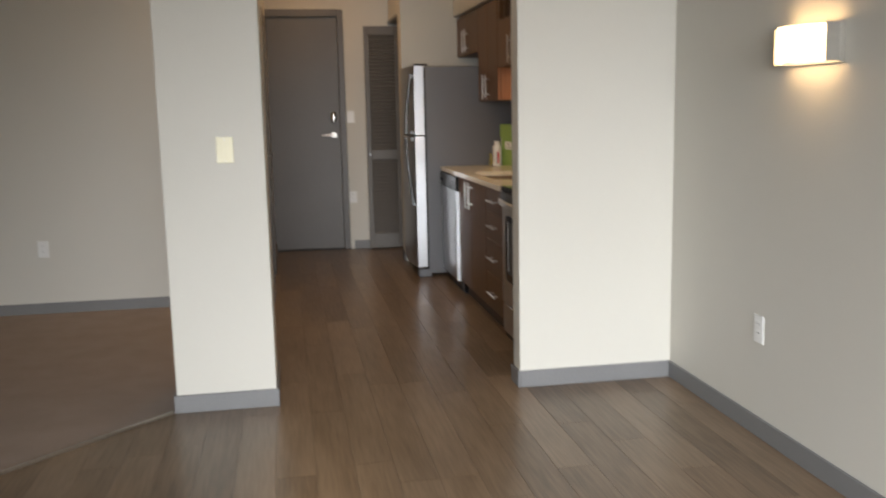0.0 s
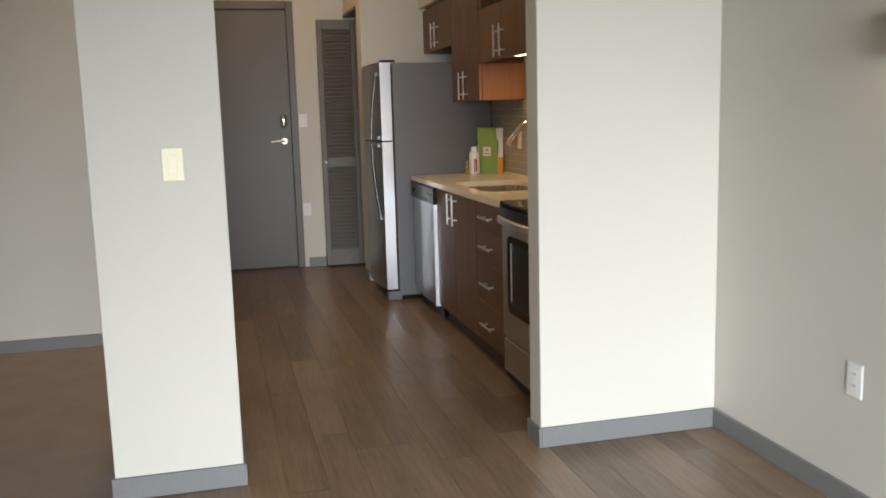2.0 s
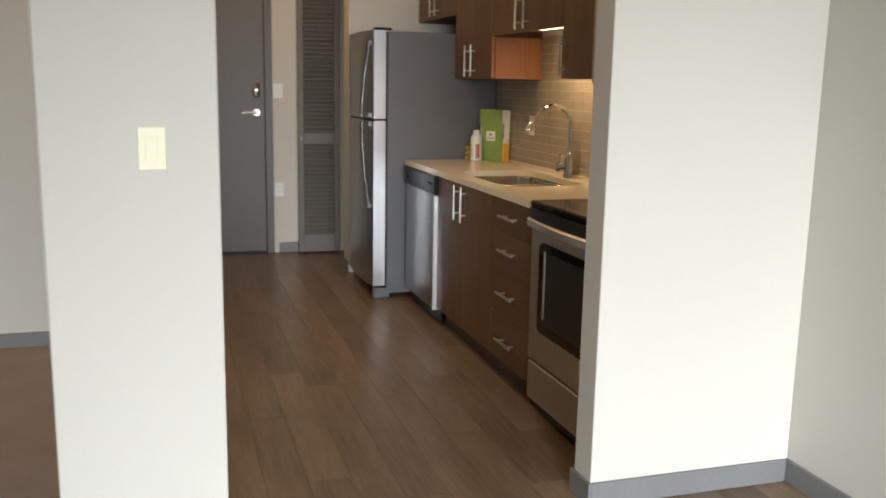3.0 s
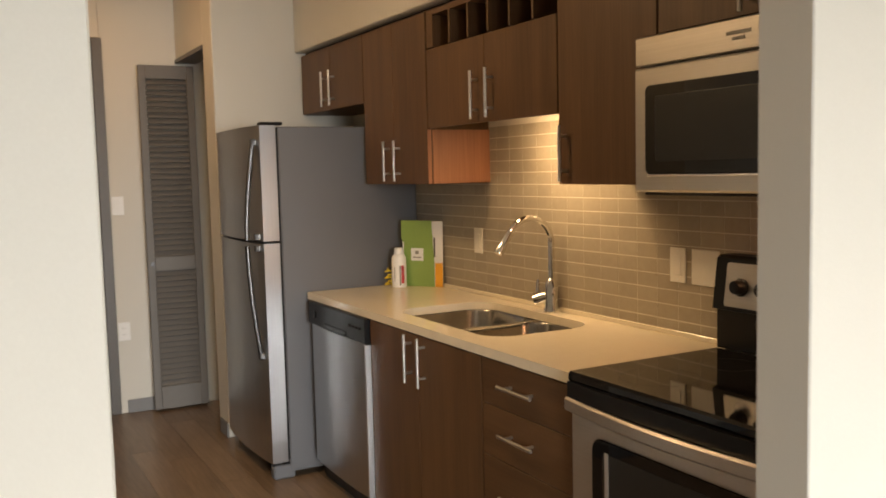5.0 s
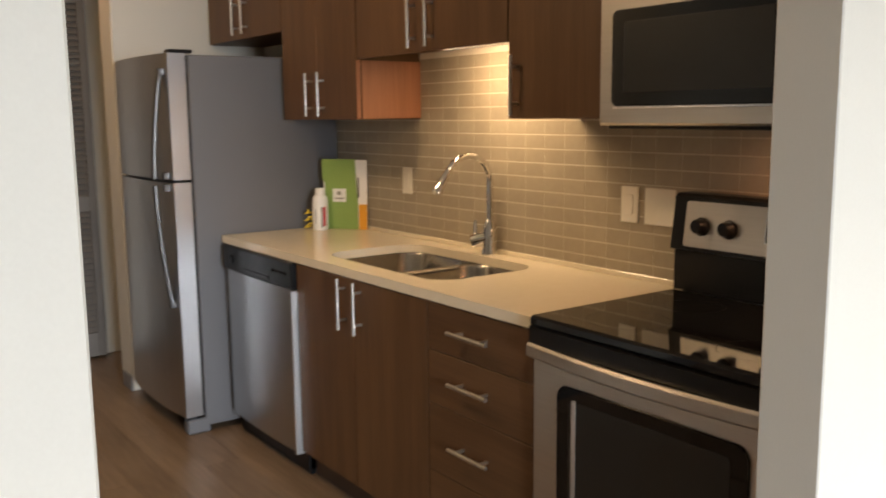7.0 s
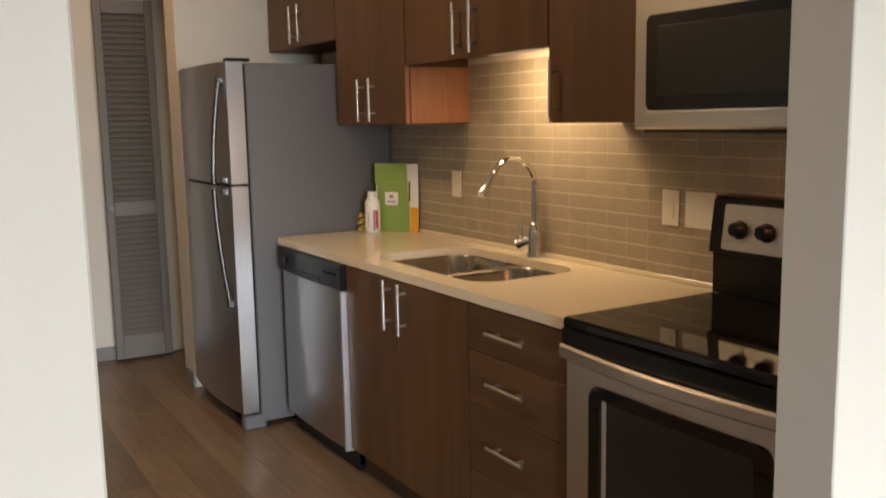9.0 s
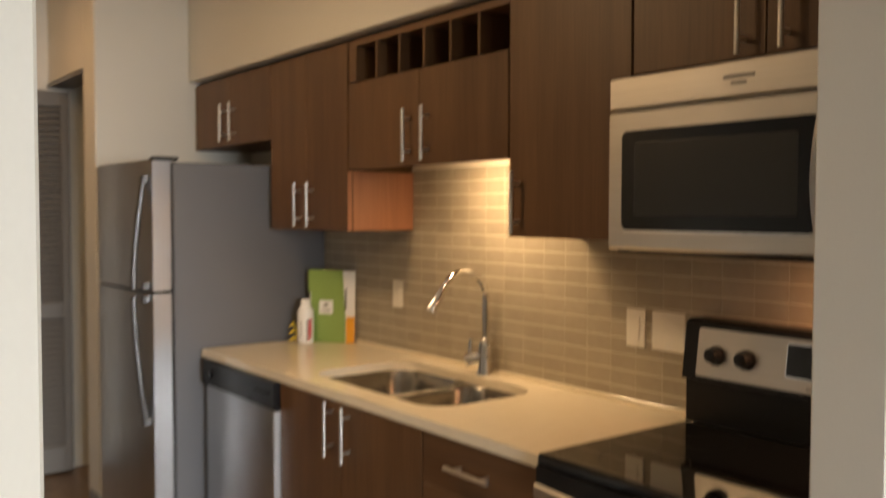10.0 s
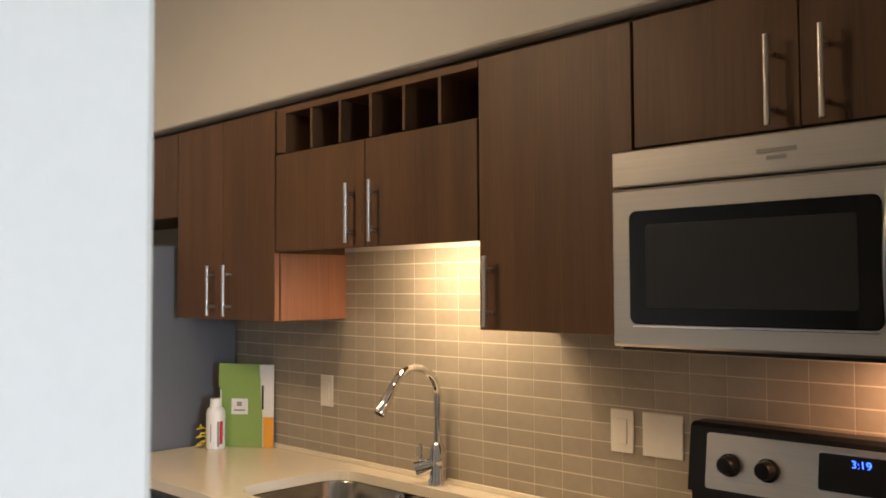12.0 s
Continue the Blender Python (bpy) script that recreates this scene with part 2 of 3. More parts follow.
# ---- structure ----
H = 2.75


def wall(name, blocks, label, category="wall", material=None, bevel=0.004):
    bm = bmesh.new()
    for b in blocks:
        box(*b, bevel=bevel, bm=bm)
    return solid(name, bm, material or PAINT, label, category, "structure")


wall("wall_east", [(2.035, 2.185, -3.15, 9.65, 0, H)], "plain greige painted wall beside the kitchen")
wall("wall_north", [(-0.25, -0.19, 9.50, 9.65, 0, H), (0.745, 2.035, 9.50, 9.65, 0, H), (-0.19, 0.745, 9.50, 9.65, 2.35, H)], "greige painted wall round the entry door")
wall("wall_south", [(-4.15, -1.7, -3.15, -3.0, 0, H), (1.9, 2.035, -3.15, -3.0, 0, H), (-1.7, 1.9, -3.15, -3.0, 0, 0.5), (-1.7, 1.9, -3.15, -3.0, 2.4, H)], "painted wall round the wide window")
wall("wall_west", [(-4.15, -4.0, -3.0, 7.25, 0, H)], "plain greige painted wall of the sleeping area")
wall("wall_alcove", [(-4.0, -0.13, 7.1, 7.25, 0, H)], "grey shaded back wall of the sleeping area")
wall("wall_corridor", [(-0.13, 0.018, 7.1, 7.45, 0, H), (-0.13, 0.018, 8.29, 9.50, 0, H), (-0.13, 0.018, 7.45, 8.29, 2.12, H), (-0.25, -0.13, 7.25, 9.50, 0, H)], "greige painted corridor wall with a side door")
wall("wall_stub", [(1.245, 2.035, 4.712, 4.836, 0, H)], "bright greige painted stub wall beside the cooker", bevel=0.003)
wall("wall_column", [(-0.398, 0.0595, 4.712, 5.2, 0, H)], "bright greige painted free-standing column", bevel=0.003)
wall("wall_fridge_side", [(1.205, 2.035, 8.60, 8.80, 0, H), (1.205, 1.325, 8.80, 9.50, 2.235, H)], "painted wall between fridge and closet opening", bevel=0.006)
wall("wall_soffit", [(1.682, 2.035, 4.836, 8.60, 2.182, H)], "warm lit painted soffit above the wall cabinets", "soffit", bevel=0.005)
wall("ceiling", [(-4.15, 2.185, -3.15, 9.65, H, H + 0.12)], "plain white painted ceiling", "ceiling", CEIL)
wall("floor", [(-4.15, 2.185, -3.15, 9.65, -0.15, -0.004)], "brown oak-look vinyl plank floor", "floor", JOINT, bevel=0)

BB = 0.085
BOARDS = [
    (2.023, 2.035, -3.0, 4.712), (1.245, 2.023, 4.700, 4.712), (1.233, 1.245, 4.700, 4.848),
    (-0.410, 0.0715, 4.700, 4.712), (0.0595, 0.0715, 4.712, 5.212), (-0.410, -0.398, 4.712, 5.212), (-0.398, 0.0595, 5.2, 5.212),
    (-4.0, 0.030, 7.088, 7.1), (0.018, 0.030, 7.1, 7.40), (0.018, 0.030, 8.34, 9.50), (0.80, 1.205, 9.488, 9.50), (1.193, 1.205, 8.60, 8.75),
    (-4.0, -3.988, -3.0, 7.088), (-3.988, 2.023, -3.0, -2.988),
]
for b in BOARDS:
    bm = box(*b, 0.0, BB, bevel=0.003)
    solid("baseboard", bm, BASE, "grey vinyl baseboard along the wall foot", "baseboard", "structure")

# carpet with a slanted front edge, and its metal strip
bm = bmesh.new()
pts = [(-0.410, 4.712), (-0.410, 5.212), (-0.02, 5.212), (-0.02, 7.088), (-3.988, 7.088), (-3.988, 1.134)]
f = bm.faces.new([bm.verts.new((x, y, 0.010)) for x, y in pts])
ex = bmesh.ops.extrude_face_region(bm, geom=[f])
bmesh.ops.translate(bm, verts=[g for g in ex["geom"] if isinstance(g, bmesh.types.BMVert)], vec=(0, 0, -0.012))
bmesh.ops.recalc_face_normals(bm, faces=bm.faces)
solid("carpet", bm, CARPET, "brown-grey loop carpet of the sleeping area", "carpet", "structure")
L = math.hypot(3.566, 3.566)
solid("trim", box(-2.199 - L / 2, -2.199 + L / 2, 2.917, 2.929, 0.0, 0.014, 0.003, turn=45), NICKEL, "thin pale metal strip at the carpet edge", "trim", "structure")

# closet opening trim
solid("trim", box(1.197, 1.330, 8.80, 9.495, 2.21, 2.234, 0.002), DOORGREY, "grey painted trim over the closet opening", "trim", "structure")


def window_wide():
    t = thing("window_1", (0.1, -3.08, 0.5), "wide white-framed window behind the room", "window")
    t["kind"] = "structure"
    for k in range(5):
        x = -1.7 + 3.6 * k / 4
        part("mullion", box(x - 0.03 if k else x, x + 0.03 if k < 4 else x, -3.12, -3.04, 0.5, 2.4), WHITEP, t)
    for z in (0.5, 2.34):
        part("rail", box(-1.7, 1.9, -3.115, -3.045, z, z + 0.06), WHITEP, t)
    part("window_sill", box(-1.75, 1.95, -3.0, -2.93, 0.46, 0.5), WHITEP, t)


window_wide()


def lever(parent, x, y, z, dx, dy, length=0.11, name="lever_handle"):
    """A lever on a round rose; (dx, dy) is the way out of the door, the lever runs square to it."""
    sx, sy = (-1, 0) if dy else (0, -1)
    bm = rod((x, y, z), (x + dx * 0.012, y + dy * 0.012, z), 0.028)
    rod((x, y, z), (x + dx * 0.055, y + dy * 0.055, z), 0.011, bm)
    tube([(x + dx * 0.05, y + dy * 0.05, z), (x + dx * 0.055 + sx * 0.05, y + dy * 0.055 + sy * 0.05, z + 0.003), (x + dx * 0.048 + sx * length, y + dy * 0.048 + sy * length, z - 0.004)], [0.011, 0.010, 0.008], bm)
    return part(name, bm, NICKEL, parent, "satin metal lever handle", True)


def entry_door():
    t = thing("door_1", (0.27, 9.530, 0), "closed grey-brown painted entry door with metal lever", "door")
    t["kind"] = "structure"
    part("door_slab", box(-0.145, 0.70, 9.525, 9.570, 0.012, 2.285, 0.003), DOORGREY, t)
    part("frame", box(0.70, 0.76, 9.485, 9.610, 0, 2.35, 0.004), DOORGREY, t)
    part("frame", box(-0.205, -0.145, 9.485, 9.610, 0, 2.35, 0.004), DOORGREY, t)
    part("frame", box(-0.145, 0.70, 9.485, 9.610, 2.285, 2.355, 0.004), DOORGREY, t)
    part("threshold", box(-0.145, 0.70, 9.490, 9.610, 0.0, 0.011, 0.003), INK, t, "dark threshold strip")
    part("frame_panel", box(-0.19, 0.745, 9.620, 9.650, 0.0, 2.35, 0.0), DOORGREY, t)
    lever(t, 0.635, 9.525, 1.145, 0, -1, 0.12)
    bm = tube([(0.635, 9.522, 1.265), (0.635, 9.512, 1.28), (0.635, 9.508, 1.32), (0.635, 9.512, 1.365), (0.635, 9.522, 1.38)], [0.012, 0.028, 0.033, 0.028, 0.012])
    pl = part("lock_plate", bm, CHROME, t, "chrome electronic lock plate", True)
    part("thumb_turn", tube([(0.635, 9.502, 1.30), (0.635, 9.485, 1.32), (0.635, 9.502, 1.34)], [0.006, 0.01, 0.006]), INK, pl, "", True)


entry_door()


def side_door():
    t = thing("door_2", (0.0, 7.870, 0), "closed grey painted corridor side door with metal lever", "door")
    t["kind"] = "structure"
    part("door_slab", box(-0.05, -0.008, 7.490, 8.250, 0.012, 2.07, 0.003), DOORGREY, t)
    part("frame", box(-0.12, 0.030, 7.405, 7.490, 0, 2.12, 0.004), DOORGREY, t)
    part("frame", box(-0.12, 0.030, 8.250, 8.335, 0, 2.12, 0.004), DOORGREY, t)
    part("frame", box(-0.12, 0.030, 7.490, 8.250, 2.07, 2.155, 0.004), DOORGREY, t)
    lever(t, -0.008, 7.570, 1.05, 1, 0, -0.11)
    part("deadbolt", rod((-0.008, 7.570, 1.2), (0.02, 7.570, 1.2), 0.026), CHROME, t, "round chrome deadbolt", True)


side_door()


def louver_leaf():
    t = thing("louver_door", (1.12, 9.415, 0), "folded-open grey louvered closet door", "door")
    x0, x1, y0, y1, zt = 0.950, 1.290, 9.400, 9.430, 2.185
    for a, b in ((x0, x0 + 0.045), (x1 - 0.045, x1)):
        part("stile", box(a, b, y0, y1, 0.015, zt, 0.003), LOUVER, t)
    for a, b in ((0.015, 0.16), (0.90, 0.99), (zt - 0.085, zt)):
        part("rail", box(x0 + 0.045, x1 - 0.045, y0, y1, a, b, 0.003), LOUVER, t)
    me = None
    for lo, hi in ((0.16, 0.90), (0.99, zt - 0.085)):
        n = int((hi - lo) / 0.034)
        for k in range(n):
            z = lo + (k + 0.5) * (hi - lo) / n
            if me is None:
                bm = bmesh.new()
                bmesh.ops.create_cube(bm, size=1, matrix=Matrix.Rotation(radians(50), 4, "X") @ Matrix.Diagonal((x1 - x0 - 0.092, 0.038, 0.006, 1)))
                me = bpy.data.meshes.new("slat")
                bm.to_mesh(me)
                bm.free()
                me.materials.append(LOUVER)
            ob = new("slat", me)
            ob.parent = t
            ob.location = Vector(((x0 + x1) / 2, (y0 + y1) / 2, z)) - ORIGIN[t.name]
    knob = rod((0.975, 9.400, 0.95), (0.975, 9.375, 0.95), 0.012)
    part("knob", knob, DARKSTEEL, t, "small round metal knob", True)


louver_leaf()

# ---- kitchen ----


def bar_pull(parent, x, y, z, upright=True, length=0.185, out=0.032):
    """A round bar on two posts, standing out from a front at x towards -x."""
    h = length / 2
    bx = x - out
    d = Vector((0, 0, 1)) if upright else Vector((0, 1, 0))
    c = Vector((bx, y, z))
    bm = rod(c - d * h, c + d * h, 0.0062, sides=12)
    for s in (-0.62, 0.62):
        q = c + d * h * s
        rod(q, q + Vector((out, 0, 0)), 0.0056, bm, 10)
    return part("handle", bm, NICKEL, parent, "slim brushed nickel bar handle", True)


FACE_U = 1.712
UPPER = "wall cabinets over the worktop"
UTOP = 2.162


def wall_cabinet(y0, y1, z0, doors, handle, label, z_door_top=UTOP, right_side=False):
    t = thing("wall_cabinet", (1.9, (y0 + y1) / 2, z0), label, "cabinet", UPPER)
    bm = box(FACE_U + 0.021, 2.032, y0 + 0.001, y1 - 0.001, z0, z_door_top, 0.001)
    part("body", bm, WALNUT, t)
    if right_side:
        # The sink lamp's glow on this panel is part of its colour.
        part("side_panel", box(FACE_U + 0.024, 2.03, y0 - 0.006, y0, z0 + 0.003, 1.665, 0.001), LIT_CHERRY, t, "veneer side panel with warm lamplight in its orange-brown")
        part("edge_band", box(FACE_U + 0.001, FACE_U + 0.018, y0 - 0.0025, y0 + 0.0005, z0 + 0.003, 1.665, 0.0), LIT_CHERRY, t, "pale orange door edge band")
    w = (y1 - y0) / doors
    for k in range(doors):
        a, b = y0 + k * w, y0 + (k + 1) * w
        d = part("door", box(FACE_U, FACE_U + 0.019, a + 0.0015, b - 0.0015, z0 + 0.001, z_door_top - 0.001, 0.0015), WALNUT, t)
        if handle:
            if doors == 2:
                hy = b - 0.055 if k == 0 else a + 0.055
            else:
                hy = b - 0.045
            bar_pull(d, FACE_U, hy, handle)
    return t


wall_cabinet(7.712, 8.58, 1.828, 2, 1.940, "short walnut-brown wall cabinet above the fridge")
wall_cabinet(7.048, 7.708, 1.430, 2, 1.537, "tall walnut-brown wall cabinet with two doors", right_side=True)
wall_cabinet(5.621, 6.101, 1.430, 1, 1.534, "tall walnut-brown single-door wall cabinet")
wall_cabinet(4.842, 5.617, 1.862, 2, 1.962, "short walnut-brown wall cabinet above the microwave")


def cubby_cabinet():
    y0, y1 = 6.105, 7.042
    t = thing("wall_cabinet", (1.9, 6.572, 1.67), "walnut-brown wall cabinet with open bottle cubbies on top", "cabinet", UPPER)
    part("body", box(FACE_U + 0.021, 2.032, y0, y1, 1.700, 1.998, 0.001), WALNUT, t)
    for k, (a, b) in enumerate(((y0, 6.572), (6.572, y1))):
        d = part("door", box(FACE_U, FACE_U + 0.019, a + 0.0015, b - 0.0015, 1.670, 2.000, 0.0015), WALNUT, t)
        bar_pull(d, FACE_U, b - 0.055 if k == 0 else a + 0.055, 1.776)
    part("cubby_top", box(FACE_U + 0.004, 2.032, y0, y1, 2.140, 2.162, 0.001), WALNUT_H, t)
    # Floor and back have the shade inside the cubbies in their dark colour.
    part("cubby_floor", box(FACE_U + 0.022, 2.032, y0, y1, 1.999, 2.007, 0.0), DARK_SHADE_WOOD, t, "cubby floor with its shade in the dark colour")
    part("cubby_back", box(2.022, 2.032, y0, y1, 2.007, 2.140, 0.0), DARK_SHADE_WOOD, t)
    part("side_filler", box(FACE_U + 0.004, 2.022, y1 - 0.040, y1, 2.007, 2.140, 0.001), WALNUT, t)
    n, lo, hi = 6, y0 + 0.004, y1 - 0.040
    for k in range(n):
        y = lo + (hi - lo) * (k + 1) / n
        part("divider", box(FACE_U + 0.004, 2.022, y - 0.012, y, 2.007, 2.140, 0.001), WALNUT, t)


cubby_cabinet()
# The shadow line below the soffit is put into this strip's dark colour.
solid("trim", box(1.747, 2.03, 4.842, 8.598, 2.163, 2.1815, 0.0), DARK_SHADE_WOOD, "recessed filler strip above the wall cabinets, shadow line in its dark colour", "trim", "structure")
solid("trim", box(1.737, 2.03, 8.581, 8.5995, 1.828, 2.162, 0.001), WALNUT, "narrow brown filler strip beside the wall cabinet", "trim", "structure")

FACE_B = 1.40


def sink_cabinet():
    y0, y1 = 6.121, 7.012
    t = thing("base_cabinet", (1.7, 6.57, 0), "walnut-brown two-door cabinet under the sink", "cabinet", "base cabinets")
    bm = box(1.422, 1.44, y0, y1, 0.11, 0.878, 0.001)
    box(1.44, 2.03, y0, y0 + 0.018, 0.11, 0.878, 0.001, bm)
    box(1.44, 2.03, y1 - 0.018, y1, 0.11, 0.878, 0.001, bm)
    box(1.44, 2.03, y0 + 0.018, y1 - 0.018, 0.11, 0.128, 0.001, bm)
    part("body", bm, WALNUT, t)
    part("toe_kick", box(1.46, 1.475, y0, y1, 0.0, 0.11, 0.001), DARK_SHADE_WOOD, t)
    for k, (a, b) in enumerate(((y0, 6.578), (6.578, y1))):
        d = part("door", box(FACE_B, FACE_B + 0.02, a + 0.0015, b - 0.0015, 0.112, 0.876, 0.0015), WALNUT, t)
        bar_pull(d, FACE_B, b - 0.055 if k == 0 else a + 0.055, 0.782)


def drawer_cabinet():
    y0, y1 = 5.624, 6.117
    t = thing("base_cabinet", (1.7, 5.87, 0), "walnut-brown cabinet with four drawers beside the cooker", "cabinet", "base cabinets")
    part("body", box(1.422, 2.03, y0, y1, 0.11, 0.878, 0.001), WALNUT, t)
    part("toe_kick", box(1.46, 1.475, y0, y1, 0.0, 0.11, 0.001), DARK_SHADE_WOOD, t)
    for a, b, h in ((0.112, 0.335, 0.222), (0.335, 0.555, 0.446), (0.555, 0.727, 0.648), (0.727, 0.878, 0.806)):
        d = part("drawer", box(FACE_B, FACE_B + 0.02, y0 + 0.0015, y1 - 0.0015, a + 0.0015, b - 0.0015, 0.0015), WALNUT_H, t)
        bar_pull(d, FACE_B, 5.883, h, False)


sink_cabinet()
drawer_cabinet()


def dishwasher():
    y0, y1 = 7.018, 7.692
    t = thing("dishwasher", (1.7, 7.350, 0), "stainless dishwasher with black control strip under the worktop", "dishwasher")
    part("body", box(1.430, 2.02, y0, y1, 0.02, 0.878, 0.002), BLACK, t)
    part("door", bowed_panel(1.395, 0.012, 1.430, y0 + 0.012, y1 - 0.002, 0.098, 0.768), STEEL_V, t, "brushed stainless door", True)
    part("edge_trim", box(1.376, 1.430, y0 - 0.001, y0 + 0.012, 0.098, 0.768, 0.002), SATIN, t, "bright door edge")
    cp = part("control_panel", box(1.378, 1.430, y0 + 0.001, y1 - 0.001, 0.771, 0.880, 0.006), BLACK, t)
    part("grip_recess", box(1.374, 1.380, 7.220, 7.480, 0.776, 0.80, 0.003), BLACK, cp)
    for k in range(4):
        part("button", box(1.375, 1.379, 7.060 + 0.035 * k, 7.082 + 0.035 * k, 0.826, 0.838, 0.001), BLACKGLASS, cp)
    part("dial", rod((1.378, 7.600, 0.825), (1.370, 7.600, 0.825), 0.018), BLACKGLASS, cp, "", True)
    part("toe_kick", box(1.440, 1.460, y0, y1, 0.0, 0.092, 0.001), BLACK, t)


dishwasher()


def worktop():
    outer = [(1.395, 5.617), (2.033, 5.617), (2.033, 7.742), (1.395, 7.742)]
    hole = round_rect(1.490, 1.932, 6.185, 6.965, 0.105, 0, 8)
    bm = slab_with_hole(outer, hole, 0.882, 0.914)
    t = solid("worktop", bm, QUARTZ, "cream speckled quartz worktop with a sink cutout", "worktop")
    part("upstand", box(2.013, 2.021, 5.619, 7.741, 0.9142, 0.932, 0.002), QUARTZ, t)


def kitchen_sink():
    t = thing("kitchen_sink", (1.72, 6.56, 0.70), "undermount double-bowl stainless steel sink", "sink")
    for y0, y1 in ((6.185, 6.555), (6.575, 6.965)):
        rings = [round_rect(1.485, 1.937, y0, y1, 0.105, 0.880, 8), round_rect(1.490, 1.932, y0 + 0.004, y1 - 0.004, 0.103, 0.872, 8),
                 round_rect(1.498, 1.924, y0 + 0.012, y1 - 0.012, 0.10, 0.715, 8), round_rect(1.508, 1.914, y0 + 0.022, y1 - 0.022, 0.095, 0.690, 8),
                 round_rect(1.535, 1.888, y0 + 0.045, y1 - 0.045, 0.075, 0.680, 8)]
        bowl = part("bowl", loft(rings), BOWL, t, "", True)
        part("drain", rod((1.72, (y0 + y1) / 2, 0.680), (1.72, (y0 + y1) / 2, 0.684), 0.042, sides=24), CHROME, bowl, "round chrome drain", True)
    part("divider", box(1.482, 1.942, 6.549, 6.581, 0.862, 0.8805, 0.006), BOWL, t)
    part("rim", slab_with_hole([(1.455, 6.15), (1.965, 6.15), (1.965, 6.995), (1.455, 6.995)], round_rect(1.486, 1.936, 6.186, 6.964, 0.105, 0, 8), 0.876, 0.8815), BOWL, t)


def faucet():
    x, y = 1.982, 6.530
    t = thing("faucet", (x, y, 0.914), "tall polished chrome gooseneck pull-down faucet", "faucet")
    part("base", tube([(x, y, 0.914), (x, y, 0.925), (x, y, 0.94), (x, y, 0.99), (x, y, 1.03), (x, y, 1.05)], [0.034, 0.034, 0.028, 0.029, 0.026, 0.013], sides=20), CHROME, t, "", True)
    pts = [(x, y, 1.03), (x, y, 1.192)]
    for k in range(1, 13):
        a = math.pi * k / 13 * 0.90
        pts.append((x - 0.102 + 0.102 * math.cos(a), y, 1.192 + 0.102 * math.sin(a)))
    part("neck", tube(pts, 0.013, sides=16), CHROME, t, "", True)
    e = Vector(pts[-1])
    d = (e - Vector(pts[-2])).normalized()
    part("spray_head", tube([e - d * 0.005, e, e + d * 0.03, e + d * 0.09, e + d * 0.10], [0.0125, 0.0145, 0.0155, 0.019, 0.016], sides=16), CHROME, t, "", True)
    hub = part("handle_hub", rod((x - 0.005, y + 0.01, 0.980), (x - 0.044, y + 0.056, 0.963), 0.026, sides=18), CHROME, t, "", True)
    part("lever", tube([(x - 0.03, y + 0.042, 0.97), (x - 0.036, y + 0.048, 1.00), (x - 0.034, y + 0.044, 1.045)], [0.012, 0.009, 0.006]), CHROME, hub, "", True)


worktop()
kitchen_sink()
faucet()


